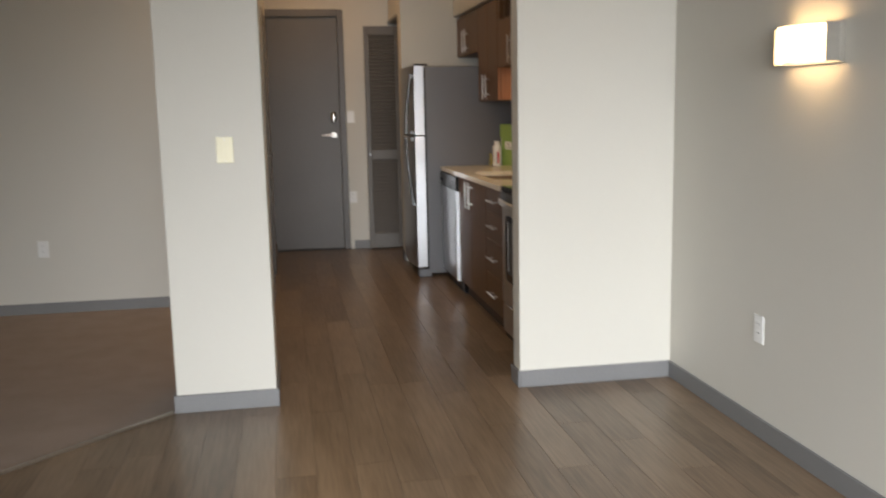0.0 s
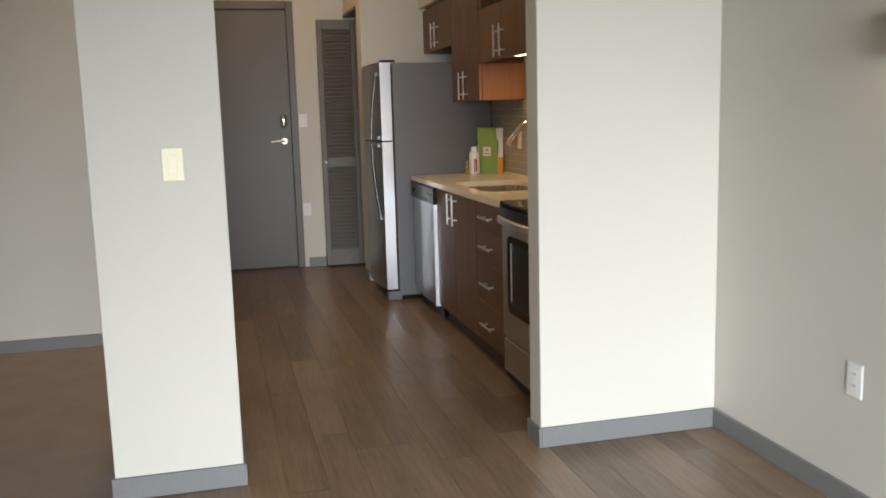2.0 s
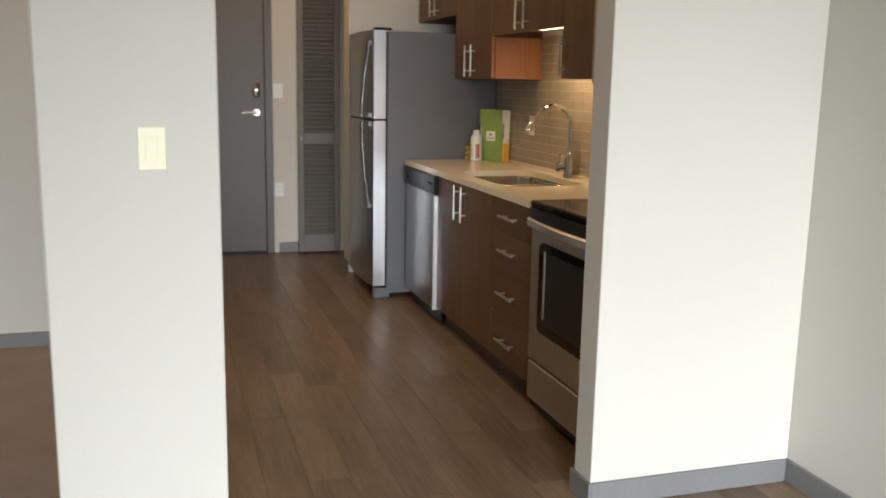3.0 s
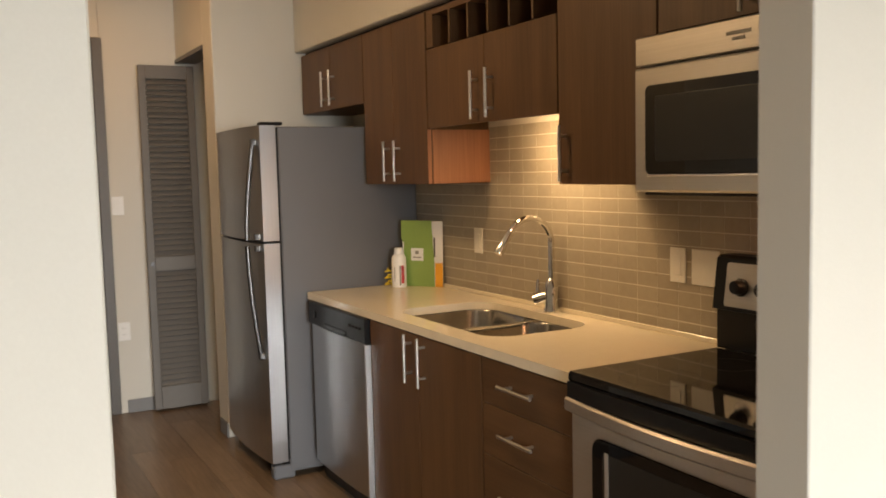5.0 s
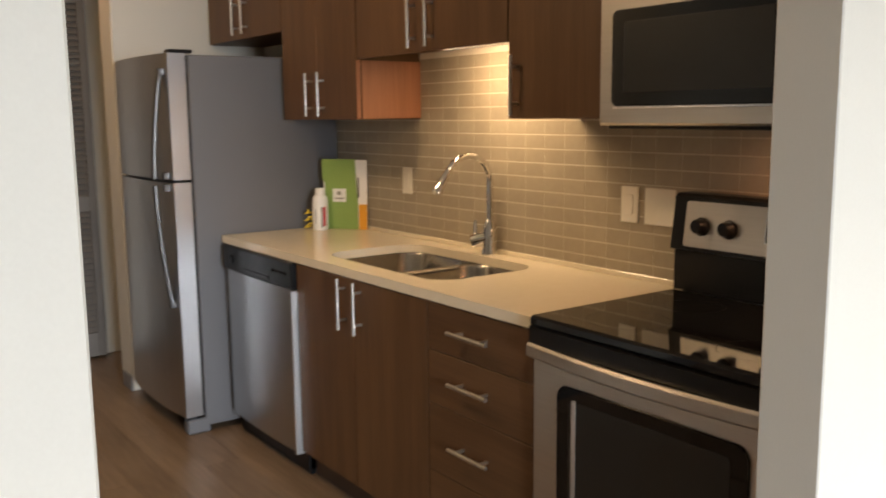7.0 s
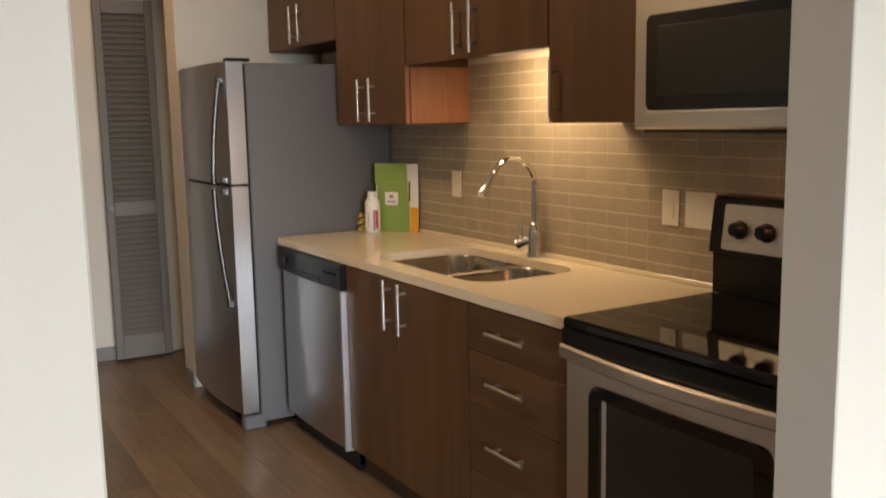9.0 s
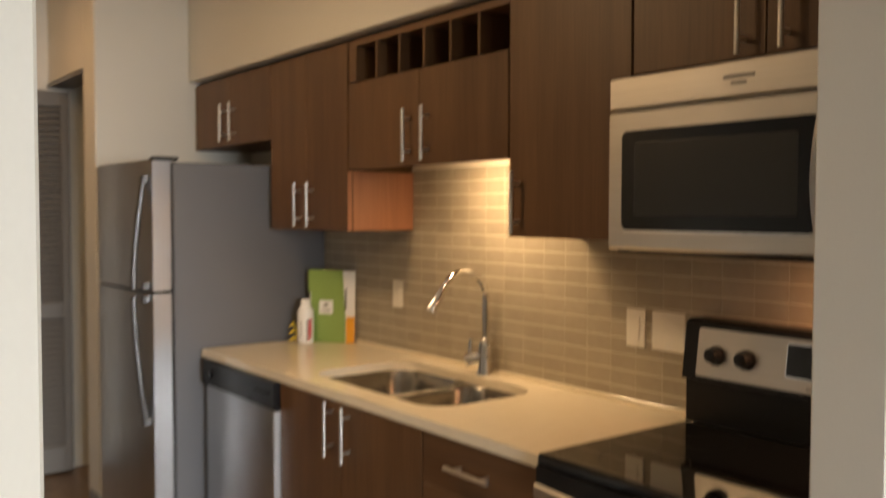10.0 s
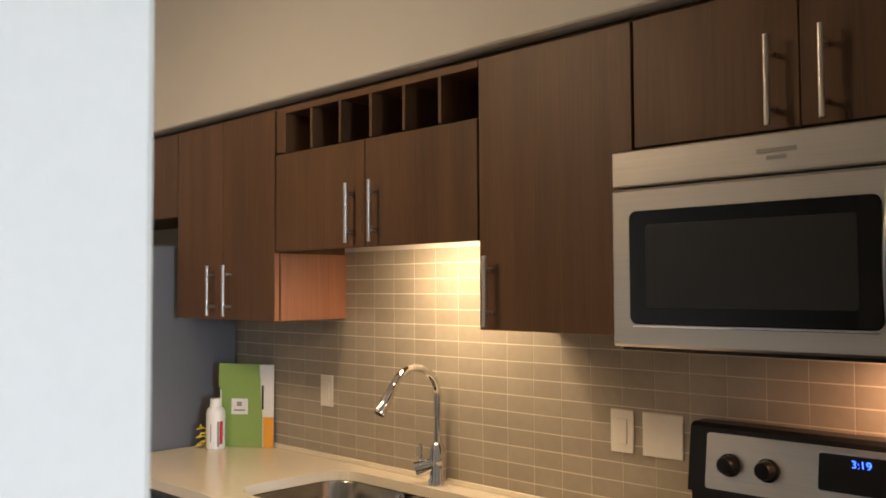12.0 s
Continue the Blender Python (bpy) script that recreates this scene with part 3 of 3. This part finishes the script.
def cooker():
    y0, y1 = 4.849, 5.612
    t = thing("cooker", (1.7, 5.233, 0), "stainless electric cooker with black glass hob", "cooker")
    part("body", box(1.40, 2.00, y0, y1, 0.03, 0.895, 0.003), BLACK, t)
    part("hob", box(1.375, 1.945, y0 - 0.004, y1 + 0.004, 0.896, 0.926, 0.007), BLACKGLASS, t, "glossy black ceramic hob")
    part("front_lip", bowed_panel(1.372, 0.016, 1.40, y0, y1, 0.852, 0.898), BLACK, t, "", True)
    for cx, cy, r in ((1.53, 5.033, 0.09), (1.53, 5.413, 0.105), (1.79, 5.033, 0.105), (1.79, 5.413, 0.08)):
        bm = bmesh.new()
        ri = [bm.verts.new((cx + r * math.cos(k * math.pi / 20), cy + r * math.sin(k * math.pi / 20), 0.9264)) for k in range(40)]
        ro = [bm.verts.new((cx + (r + 0.001) * math.cos(k * math.pi / 20), cy + (r + 0.001) * math.sin(k * math.pi / 20), 0.9264)) for k in range(40)]
        for k in range(40):
            bm.faces.new((ri[k], ro[k], ro[(k + 1) % 40], ri[(k + 1) % 40]))
        part("burner_ring", bm, BLACK, t)
    d = part("oven_door", box(1.382, 1.42, y0 + 0.003, y1 - 0.003, 0.245, 0.838, 0.006), STEEL, t, "brushed stainless oven door")
    rr = [Vector((1.3795, p.x, p.y)) for p in round_rect(4.940, 5.511, 0.385, 0.766, 0.035, 0)]
    r2 = [Vector((1.376, p.x, p.y)) for p in round_rect(4.942, 5.509, 0.387, 0.764, 0.034, 0)]
    part("oven_window", loft([rr, r2]), BLACKGLASS, d, "black glass oven window")
    rr = [Vector((1.3755, p.x, p.y)) for p in round_rect(4.985, 5.466, 0.43, 0.732, 0.012, 0)]
    r2 = [Vector((1.3752, p.x, p.y)) for p in round_rect(4.986, 5.465, 0.431, 0.731, 0.012, 0)]
    part("window_screen", loft([rr, r2]), SCREEN, d)
    part("inner_strip", box(1.3735, 1.3755, 5.440, 5.455, 0.45, 0.735, 0.0005), SATIN, d, "pale upright strip in the window")
    pts = []
    for k in range(15):
        u = k / 14
        pts.append((1.366 - 0.030 * math.sin(math.pi * u), y0 + 0.004 + (y1 - y0 - 0.008) * u, 0.838))
    bm = bmesh.new()
    rows = []
    for x, y, z in pts:
        rows.append([bm.verts.new((x + a, y, z + b)) for a, b in ((0, -0.021), (-0.007, -0.015), (-0.007, 0.012), (0, 0.018), (0.010, 0.014), (0.010, -0.017))])
    for a, b in zip(rows, rows[1:]):
        for k in range(6):
            bm.faces.new((a[k], a[(k + 1) % 6], b[(k + 1) % 6], b[k]))
    bm.faces.new(rows[0][::-1])
    bm.faces.new(rows[-1])
    for y in (y0 + 0.03, y1 - 0.03):
        box(1.36, 1.385, y - 0.02, y + 0.02, 0.826, 0.850, 0.003, bm)
    bmesh.ops.recalc_face_normals(bm, faces=bm.faces)
    part("oven_handle", bm, STEEL, t, "bowed stainless handle", True)
    part("drawer", box(1.385, 1.42, y0 + 0.003, y1 - 0.003, 0.065, 0.236, 0.006), STEEL, t, "brushed stainless warming drawer")
    # backguard
    bm = bmesh.new()
    prof = [(1.945, 0.926), (1.945, 1.045), (1.925, 1.05), (1.945, 1.203), (1.96, 1.212), (2.018, 1.212), (2.018, 0.926)]
    lo = [bm.verts.new((x, y0 - 0.002, z)) for x, z in prof]
    hi = [bm.verts.new((x, y1 + 0.002, z)) for x, z in prof]
    for k in range(len(prof)):
        j = (k + 1) % len(prof)
        bm.faces.new((lo[k], lo[j], hi[j], hi[k]))
    bm.faces.new(lo[::-1])
    bm.faces.new(hi)
    bmesh.ops.recalc_face_normals(bm, faces=bm.faces)
    bg = part("backguard", bm, BLACK, t, "black backguard")

    def on_panel(y, z, out=0.0):
        u = (z - 1.05) / 0.153
        return Vector((1.925 + 0.02 * u - out, y, z))

    def plate(ya, yb, za, zb, out, r=0.008, thick=0.003):
        ring = round_rect(ya, yb, za, zb, r, 0, 4)
        return loft([[on_panel(p.x, p.y, out - thick) for p in ring], [on_panel(p.x, p.y, out) for p in ring]])

    pn = part("control_panel", plate(y0 + 0.045, y1 - 0.045, 1.062, 1.192, 0.004), STEEL, t, "brushed stainless control panel")
    for y in (5.505, 5.413, 5.048, 4.956):
        c = on_panel(y, 1.122, 0.004)
        kb = part("knob", tube([c, c + Vector((-0.006, 0, 0.001)), c + Vector((-0.008, 0, 0.001)), c + Vector((-0.030, 0, 0.004)), c + Vector((-0.033, 0, 0.004))], [0.027, 0.027, 0.023, 0.020, 0.017], sides=20), BLACK, pn, "round black control knob", True)
    part("display", plate(5.138, 5.298, 1.098, 1.178, 0.007, 0.006), BLACKGLASS, pn, "black display window")
    part("display_trim", plate(5.135, 5.301, 1.095, 1.181, 0.0055, 0.008), CHROME, pn)
    txt = bpy.data.curves.new("clock_digits", "FONT")
    txt.body, txt.size, txt.align_x, txt.align_y, txt.extrude = "3:19", 0.025, "CENTER", "CENTER", 0.0002
    tmp = new("clock_digits", txt)
    bpy.context.view_layer.update()
    me = bpy.data.meshes.new_from_object(tmp.evaluated_get(bpy.context.evaluated_depsgraph_get()))
    bpy.data.objects.remove(tmp)
    me.materials.clear()
    me.materials.append(DIGITS)
    ob = new("clock_digits", me)
    ob.parent = pn
    ob.matrix_local = Matrix.Translation(on_panel(5.207, 1.160, 0.0085) - ORIGIN[pn.name]) @ Euler((radians(97.5), 0, radians(-90))).to_matrix().to_4x4() @ Matrix.Diagonal((1, 1, 1, 1))
    part("badge", plate(5.193, 5.243, 1.070, 1.078, 0.0052, 0.002, 0.001), GREYINK, pn)


cooker()


def microwave():
    y0, y1, xf = 4.868, 5.630, 1.634
    t = thing("microwave", (1.85, 5.25, 1.412), "stainless over-the-range microwave under the wall cabinet", "microwave")
    part("body", box(xf + 0.035, 2.02, y0 + 0.003, y1 - 0.003, 1.402, 1.842, 0.003), BLACK, t)
    v = part("vent_strip", box(xf + 0.004, xf + 0.034, y0, y1, 1.765, 1.846, 0.004), STEEL, t, "brushed stainless top strip")
    d = part("door", box(xf, xf + 0.034, y0 + 0.130, y1, 1.412, 1.760, 0.006), STEEL, t, "brushed stainless door frame")
    r0 = [Vector((xf - 0.0005, p.x, p.y)) for p in round_rect(5.054, 5.583, 1.462, 1.710, 0.018, 0)]
    r1 = [Vector((xf - 0.003, p.x, p.y)) for p in round_rect(5.056, 5.581, 1.464, 1.708, 0.017, 0)]
    part("door_window", loft([r0, r1]), BLACKGLASS, d, "black glass window")
    r0 = [Vector((xf - 0.0032, p.x, p.y)) for p in round_rect(5.097, 5.540, 1.498, 1.678, 0.008, 0)]
    r1 = [Vector((xf - 0.0036, p.x, p.y)) for p in round_rect(5.098, 5.539, 1.499, 1.677, 0.008, 0)]
    part("window_screen", loft([r0, r1]), SCREEN, d)
    part("window_bead", box(xf - 0.004, xf + 0.001, 5.062, 5.575, 1.4565, 1.4615, 0.001), CHROME, d)
    part("control_panel", box(xf + 0.001, xf + 0.034, y0, y0 + 0.127, 1.412, 1.760, 0.004), BLACKGLASS, t, "black glass control panel")
    pts = []
    for k in range(13):
        u = k / 12
        pts.append((xf - 0.012 - 0.040 * math.sin(math.pi * u) ** 0.8, 5.028, 1.425 + 0.325 * u))
    bm = tube(pts, 0.015, sides=12, flat=0.7)
    for z in (1.437, 1.738):
        box(xf - 0.022, xf + 0.002, 5.016, 5.040, z - 0.012, z + 0.012, 0.003, bm)
    part("door_handle", bm, STEEL_V, d, "bowed stainless handle", True)
    lg = box(xf + 0.0025, xf + 0.0045, 5.208, 5.288, 1.806, 1.815, 0.0)
    box(xf + 0.0025, xf + 0.0045, 5.228, 5.268, 1.792, 1.800, 0.0, lg)
    part("badge", lg, GREYINK, v)
    part("grease_filter", box(1.75, 1.98, 5.15, 5.5, 1.399, 1.4025, 0.0), GREYINK, t)
    part("lamp_lens", box(1.86, 1.94, 5.0, 5.12, 1.398, 1.4025, 0.001), STRIPLIGHT, t, "lit underside lamp lens")


microwave()


def fridge():
    y0, y1 = 7.757, 8.53
    t = thing("fridge", (1.65, 8.14, 0), "grey-sided fridge freezer with stainless doors", "fridge")
    part("body", box(1.282, 2.015, y0, y1, 0.03, 1.717, 0.006), GREYSIDE, t, "grey textured cabinet")
    part("base_grille", box(1.247, 1.287, y0 + 0.01, y1 - 0.01, 0.015, 0.075, 0.004), BLACK, t)
    part("foot", box(1.197, 1.307, y0 + 0.002, y0 + 0.06, 0.0, 0.07, 0.008), GREYSIDE, t)
    part("gasket", box(1.269, 1.283, y0 + 0.008, y1 - 0.008, 0.09, 1.712, 0.0), BLACK, t)
    for nm, za, zb, h0, h1 in (("lower_door", 0.085, 1.160, 0.60, 1.150), ("freezer_door", 1.172, 1.722, 1.180, 1.655)):
        d = part(nm, bowed_panel(1.192, 0.028, 1.270, y0, y1, za, zb, 16), STEEL_V, t, "brushed stainless door", True)
        pts = []
        for k in range(13):
            u = k / 12
            v = u if nm == "freezer_door" else 1 - u
            off = 0.048 * (1 - v ** 1.7)
            pts.append((1.173 - off, y0 + 0.048, h0 + (h1 - h0) * u))
        bm = tube(pts, 0.012, sides=12)
        for z in (h0 + 0.012, h1 - 0.012):
            box(1.159, 1.192, y0 + 0.036, y0 + 0.060, z - 0.016, z + 0.016, 0.004, bm)
        part("handle", bm, DARKSTEEL, d, "bowed dark metal handle", True)
    part("hinge_cover", box(1.197, 1.307, y0 + 0.0, y0 + 0.05, 1.7225, 1.738, 0.004), BLACK, t, "dark top hinge cover")


fridge()

# ---- lamps ----


def undercabinet_lamp():
    t = thing("undercabinet_lamp", (1.80, 6.42, 1.69), "slim lit lamp under the wall cabinet", "lamp")
    part("housing", box(1.755, 1.845, 6.21, 6.63, 1.689, 1.6995, 0.003), WHITEP, t)
    part("lens", box(1.760, 1.840, 6.22, 6.62, 1.683, 1.6888, 0.001), STRIPLIGHT, t, "glowing warm lens")


def sconce():
    t = thing("wall_sconce", (2.03, 3.640, 1.569), "lit curved glass wall sconce with steel back plate", "lamp")
    part("back_plate", box(2.017, 2.034, 3.375, 3.712, 1.502, 1.640, 0.002), NICKEL, t, "brushed steel back plate")
    for y in (3.378, 3.704):
        part("end_bracket", box(1.965, 2.018, y, y + 0.006, 1.506, 1.636, 0.001), NICKEL, t)
    out, inn = [], []
    for k in range(17):
        u = k / 16
        y = 3.386 + 0.316 * u
        s = math.sin(math.pi * u)
        out.append((2.0 - 0.075 * s ** 0.75 - 0.012, y))
        inn.append((2.0 - 0.075 * s ** 0.75 - 0.006, y))
    prof = out + inn[::-1]
    bm = bmesh.new()
    lo = [bm.verts.new((x, y, 1.510)) for x, y in prof]
    hi = [bm.verts.new((x, y, 1.634)) for x, y in prof]
    n = len(prof)
    for k in range(n):
        bm.faces.new((lo[k], lo[(k + 1) % n], hi[(k + 1) % n], hi[k]))
    for k in range(16):
        bm.faces.new((lo[k], lo[n - 1 - k], lo[n - 2 - k], lo[k + 1]))
        bm.faces.new((hi[k], hi[k + 1], hi[n - 2 - k], hi[n - 1 - k]))
    bmesh.ops.recalc_face_normals(bm, faces=bm.faces)
    part("glass_shade", bm, LAMPGLASS, t, "glowing opal glass shade", True)
    part("lamp_tube", rod((2.003, 3.430, 1.572), (2.003, 3.670, 1.572), 0.009), LAMPGLASS, t, "", True)


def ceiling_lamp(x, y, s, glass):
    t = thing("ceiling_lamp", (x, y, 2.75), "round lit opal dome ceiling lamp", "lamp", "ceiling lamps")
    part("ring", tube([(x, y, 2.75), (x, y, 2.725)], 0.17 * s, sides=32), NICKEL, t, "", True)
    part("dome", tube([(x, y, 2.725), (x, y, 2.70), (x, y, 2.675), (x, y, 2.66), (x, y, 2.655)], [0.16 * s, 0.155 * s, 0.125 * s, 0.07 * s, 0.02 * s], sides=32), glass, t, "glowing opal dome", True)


undercabinet_lamp()
sconce()
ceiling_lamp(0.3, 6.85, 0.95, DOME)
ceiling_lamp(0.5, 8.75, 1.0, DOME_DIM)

# ---- plates ----


def wall_plate(name, label, centre, out, wide=0.073, tall=0.116, kind="outlet", material=None):
    """A cover plate on a wall; out is the axis that it faces."""
    t = thing(name, centre, label, "outlet" if kind in ("outlet", "insert") else "switch" if kind == "rocker" else "cover plate", "wall plates")
    c = Vector(centre)
    o = Vector(out)
    s = Vector((abs(o.y), abs(o.x), 0))

    def slab(w, h, a, b, dz=0.0, ds=0.0, bev=0.001):
        p, q = c + s * (ds - w / 2) + o * a, c + s * (ds + w / 2) + o * b
        return box(min(p.x, q.x), max(p.x, q.x), min(p.y, q.y), max(p.y, q.y), c.z + dz - h / 2, c.z + dz + h / 2, bev)

    m = material or PLATE
    pl = part("plate", slab(wide, tall, 0.0005, 0.006, bev=0.002), m, t)
    if kind in ("rocker", "insert"):
        part("rocker" if kind == "rocker" else "insert", slab(0.033, 0.066, 0.0045, 0.0085), m, t)
    if kind == "outlet":
        for dz in (-0.02, 0.02):
            sk = part("socket", slab(0.033, 0.027, 0.0045, 0.0072, dz), m, t)
            for ds in (-0.006, 0.006):
                part("slot", slab(0.002, 0.008, 0.0065, 0.0075, dz + 0.003, ds, 0.0), INK, sk)
    for dz in ((-tall * 0.41, tall * 0.41) if kind != "outlet" else (0,)):
        q = c + Vector((0, 0, dz)) + o * 0.005
        part("screw", rod(q, q + o * 0.0018, 0.003, sides=8), WHITEP, pl)


E_ = (-1, 0, 0)
S_ = (0, -1, 0)
wall_plate("light_switch", "ivory rocker switch plate on the column", (-0.116, 4.712, 1.211), S_, kind="rocker", material=IVORY)
wall_plate("outlet", "ivory outlet plate with rectangular insert on the splashback", (2.022, 7.150, 1.163), E_, kind="insert")
wall_plate("outlet", "ivory outlet plate with rectangular insert beside the cooker", (2.022, 5.860, 1.154), E_, kind="insert")
wall_plate("blank_plate", "wide blank ivory cover plate beside the cooker", (2.022, 5.736, 1.154), E_, wide=0.121, kind="blank")
wall_plate("outlet", "white outlet plate low on the wall", (2.035, 3.861, 0.453), E_, material=WHITEP)
wall_plate("light_switch", "white switch plate beside the entry door", (0.805, 9.50, 1.32), S_, kind="rocker", material=WHITEP)
wall_plate("outlet", "white outlet plate beside the entry door", (0.803, 9.50, 0.525), S_, material=WHITEP)
wall_plate("outlet", "white outlet plate on the sleeping area wall", (-1.54, 7.1, 0.466), S_, material=WHITEP)

# ---- things on the worktop ----


def green_folder():
    a, b = Vector((1.875, 7.665, 0.915)), Vector((2.006, 7.475, 0.915))
    lean = Vector((0.006, 0.005, 0.329))
    t = thing("folder", (a + b) / 2, "green pocket folder with white sheets, standing in the corner", "folder")
    w = b - a
    n = Vector((-w.y, w.x, 0)).normalized() * -1
    if n.x > 0:
        n = -n

    def sheet(u0, u1, v0, v1, off, thick, cut=None):
        bm = bmesh.new()
        pts = [(u0, v0), (u1, v0), (u1, v1), (u0, v1)] if cut is None else cut
        f = [bm.verts.new(a + w * u + lean * v + n * off) for u, v in pts]
        g = [bm.verts.new(a + w * u + lean * v + n * (off + thick)) for u, v in pts]
        k = len(pts)
        bm.faces.new(f)
        bm.faces.new(g[::-1])
        for i in range(k):
            bm.faces.new((f[i], f[(i + 1) % k], g[(i + 1) % k], g[i]))
        bmesh.ops.recalc_face_normals(bm, faces=bm.faces)
        return bm

    part("back_sheet", sheet(0.02, 1.0, 0, 0.99, 0, 0.002), PAPER, t, "white paper sheets")
    part("cover", sheet(0, 1, 0, 1, 0.004, 0.0015, [(0.06, 0), (0.80, 0), (0.80, 0.35), (0.77, 0.62), (0.74, 1.0), (0.0, 1.0), (0.0, 0.72), (0.06, 0.66)]), GREEN, t, "green card cover")
    part("pocket", sheet(0.82, 1.0, 0, 0.36, 0.004, 0.0015), ORANGE, t, "orange card strip")
    tag = part("tag", sheet(0.24, 0.54, 0.39, 0.58, 0.0062, 0.0008), PAPER, t, "small white label")
    part("print", sheet(0.34, 0.43, 0.49, 0.54, 0.0074, 0.0003), GREYINK, tag)
    part("print", sheet(0.29, 0.49, 0.43, 0.45, 0.0074, 0.0003), GREYINK, tag)
    part("dark_edge", sheet(0.785, 0.82, 0.45, 0.74, 0.0032, 0.0005), INK, t)


def cleaner_bottle():
    x, y, z = 1.840, 7.630, 0.9145
    t = thing("bottle", (x, y, z), "white plastic cleaner bottle with printed label", "bottle")
    prof = [(0.0, 0.034), (0.004, 0.037), (0.140, 0.037), (0.154, 0.034), (0.163, 0.025), (0.166, 0.022)]
    part("body", tube([(x, y, z + h) for h, _ in prof], [r for _, r in prof], sides=20), WHITEP, t, "", True)
    part("cap", rod((x, y, z + 0.166), (x, y, z + 0.196), 0.0235, sides=20, r2=0.0215), WHITEP, t, "white screw cap", True)

    def band(a0, a1, z0, z1, r=0.0377):
        bm = bmesh.new()
        rows = [[bm.verts.new((x + r * math.cos(radians(a0 + (a1 - a0) * k / 6)), y + r * math.sin(radians(a0 + (a1 - a0) * k / 6)), z + h)) for k in range(7)] for h in (z0, z1)]
        for k in range(6):
            bm.faces.new((rows[0][k], rows[0][k + 1], rows[1][k + 1], rows[1][k]))
        return bm

    part("label_stripe", band(262, 285, 0.02, 0.11), RED, t, "red label stripe", True)
    part("label_stripe", band(246, 260, 0.012, 0.11), GREYINK, t, "dark label stripe", True)
    part("label_stripe", band(205, 212, 0.03, 0.10), GREYINK, t, "", True)


def ribbon():
    x, y, z = 1.803, 7.668, 0.9145
    pts = []
    for k in range(46):
        u = k / 45
        a = u * 5.2 * math.pi
        r = 0.014 + 0.008 * math.sin(3.1 * a)
        pts.append((x + r * math.cos(a), y + r * math.sin(a), z + 0.004 + 0.085 * u + 0.006 * math.sin(2 * a)))
    solid("ribbon", tube(pts, 0.0035, sides=6), YELLOW, "curled yellow ribbon beside the bottle", "ribbon", "", True)


green_folder()
cleaner_bottle()
ribbon()

# ---- pieces: splashback tiles and floor planks ----


def shared_block(name, w, d, h, bevel, material, axis_front=None):
    bm = box(-w / 2, w / 2, -d / 2, d / 2, -h / 2, h / 2, bevel)
    me = bpy.data.meshes.new(name)
    bm.to_mesh(me)
    bm.free()
    me.materials.append(material)
    return me


backs = box(2.0222, 2.0345, 4.840, 8.00, 0.9145, 1.70, 0.0)
splash = solid("splashback", backs, GROUT, "taupe glazed tile splashback with pale grout", "splashback", "structure")
TW, TH = 0.1020, 0.0508
tile_me = shared_block("tile", 0.007, TW - 0.0016, TH - 0.0030, 0.0005, TILE)
for r in range(16):
    z = 0.9145 + (r + 0.5) * TH
    for c in range(31):
        y = 4.842 + (c + 0.5) * TW
        if y + TW / 2 > 8.0 or z + TH / 2 > 1.71:
            continue
        if (z > 1.46 and not 6.08 < y < 7.07) or (y < 5.60 and z < 1.10):
            continue
        ob = new("tile", tile_me)
        ob.location = (2.0247 + 0.0004 * random.random(), y, z)
        ob.parent = splash

plank_floor = bpy.data.objects["floor"]
PW, PL = 0.152, 1.22
plank_me = shared_block("plank", PW - 0.0009, PL - 0.0009, 0.006, 0.0004, PLANK)
far = bmesh.new()
for c in range(41):
    x = 2.035 - (c + 0.5) * PW
    off = random.random() * PL
    for k in range(-1, 12):
        y = -3.0 + off + (k + 0.5) * PL
        if y - PL / 2 > 9.50:
            continue
        lo, hi = max(y - PL / 2, -3.0) + 0.0004, min(y + PL / 2, 9.62) - 0.0004
        if hi - lo < 0.02 or x - PW / 2 < -4.05:
            continue
        if x < -1.9 or y < 0.4 or hi - lo < PL - 0.01:
            box(x - PW / 2 + 0.0004, x + PW / 2 - 0.0004, lo, hi, -0.006, 0.0, 0.0, far)
            continue
        ob = new("plank", plank_me)
        ob.location = (x, y, -0.003)
        ob.parent = plank_floor
me = bpy.data.meshes.new("plank_rest")
far.to_mesh(me)
far.free()
me.materials.append(PLANK)
ob = tagged(new("plank_rest", me), kind="stuff")
ob.parent = plank_floor
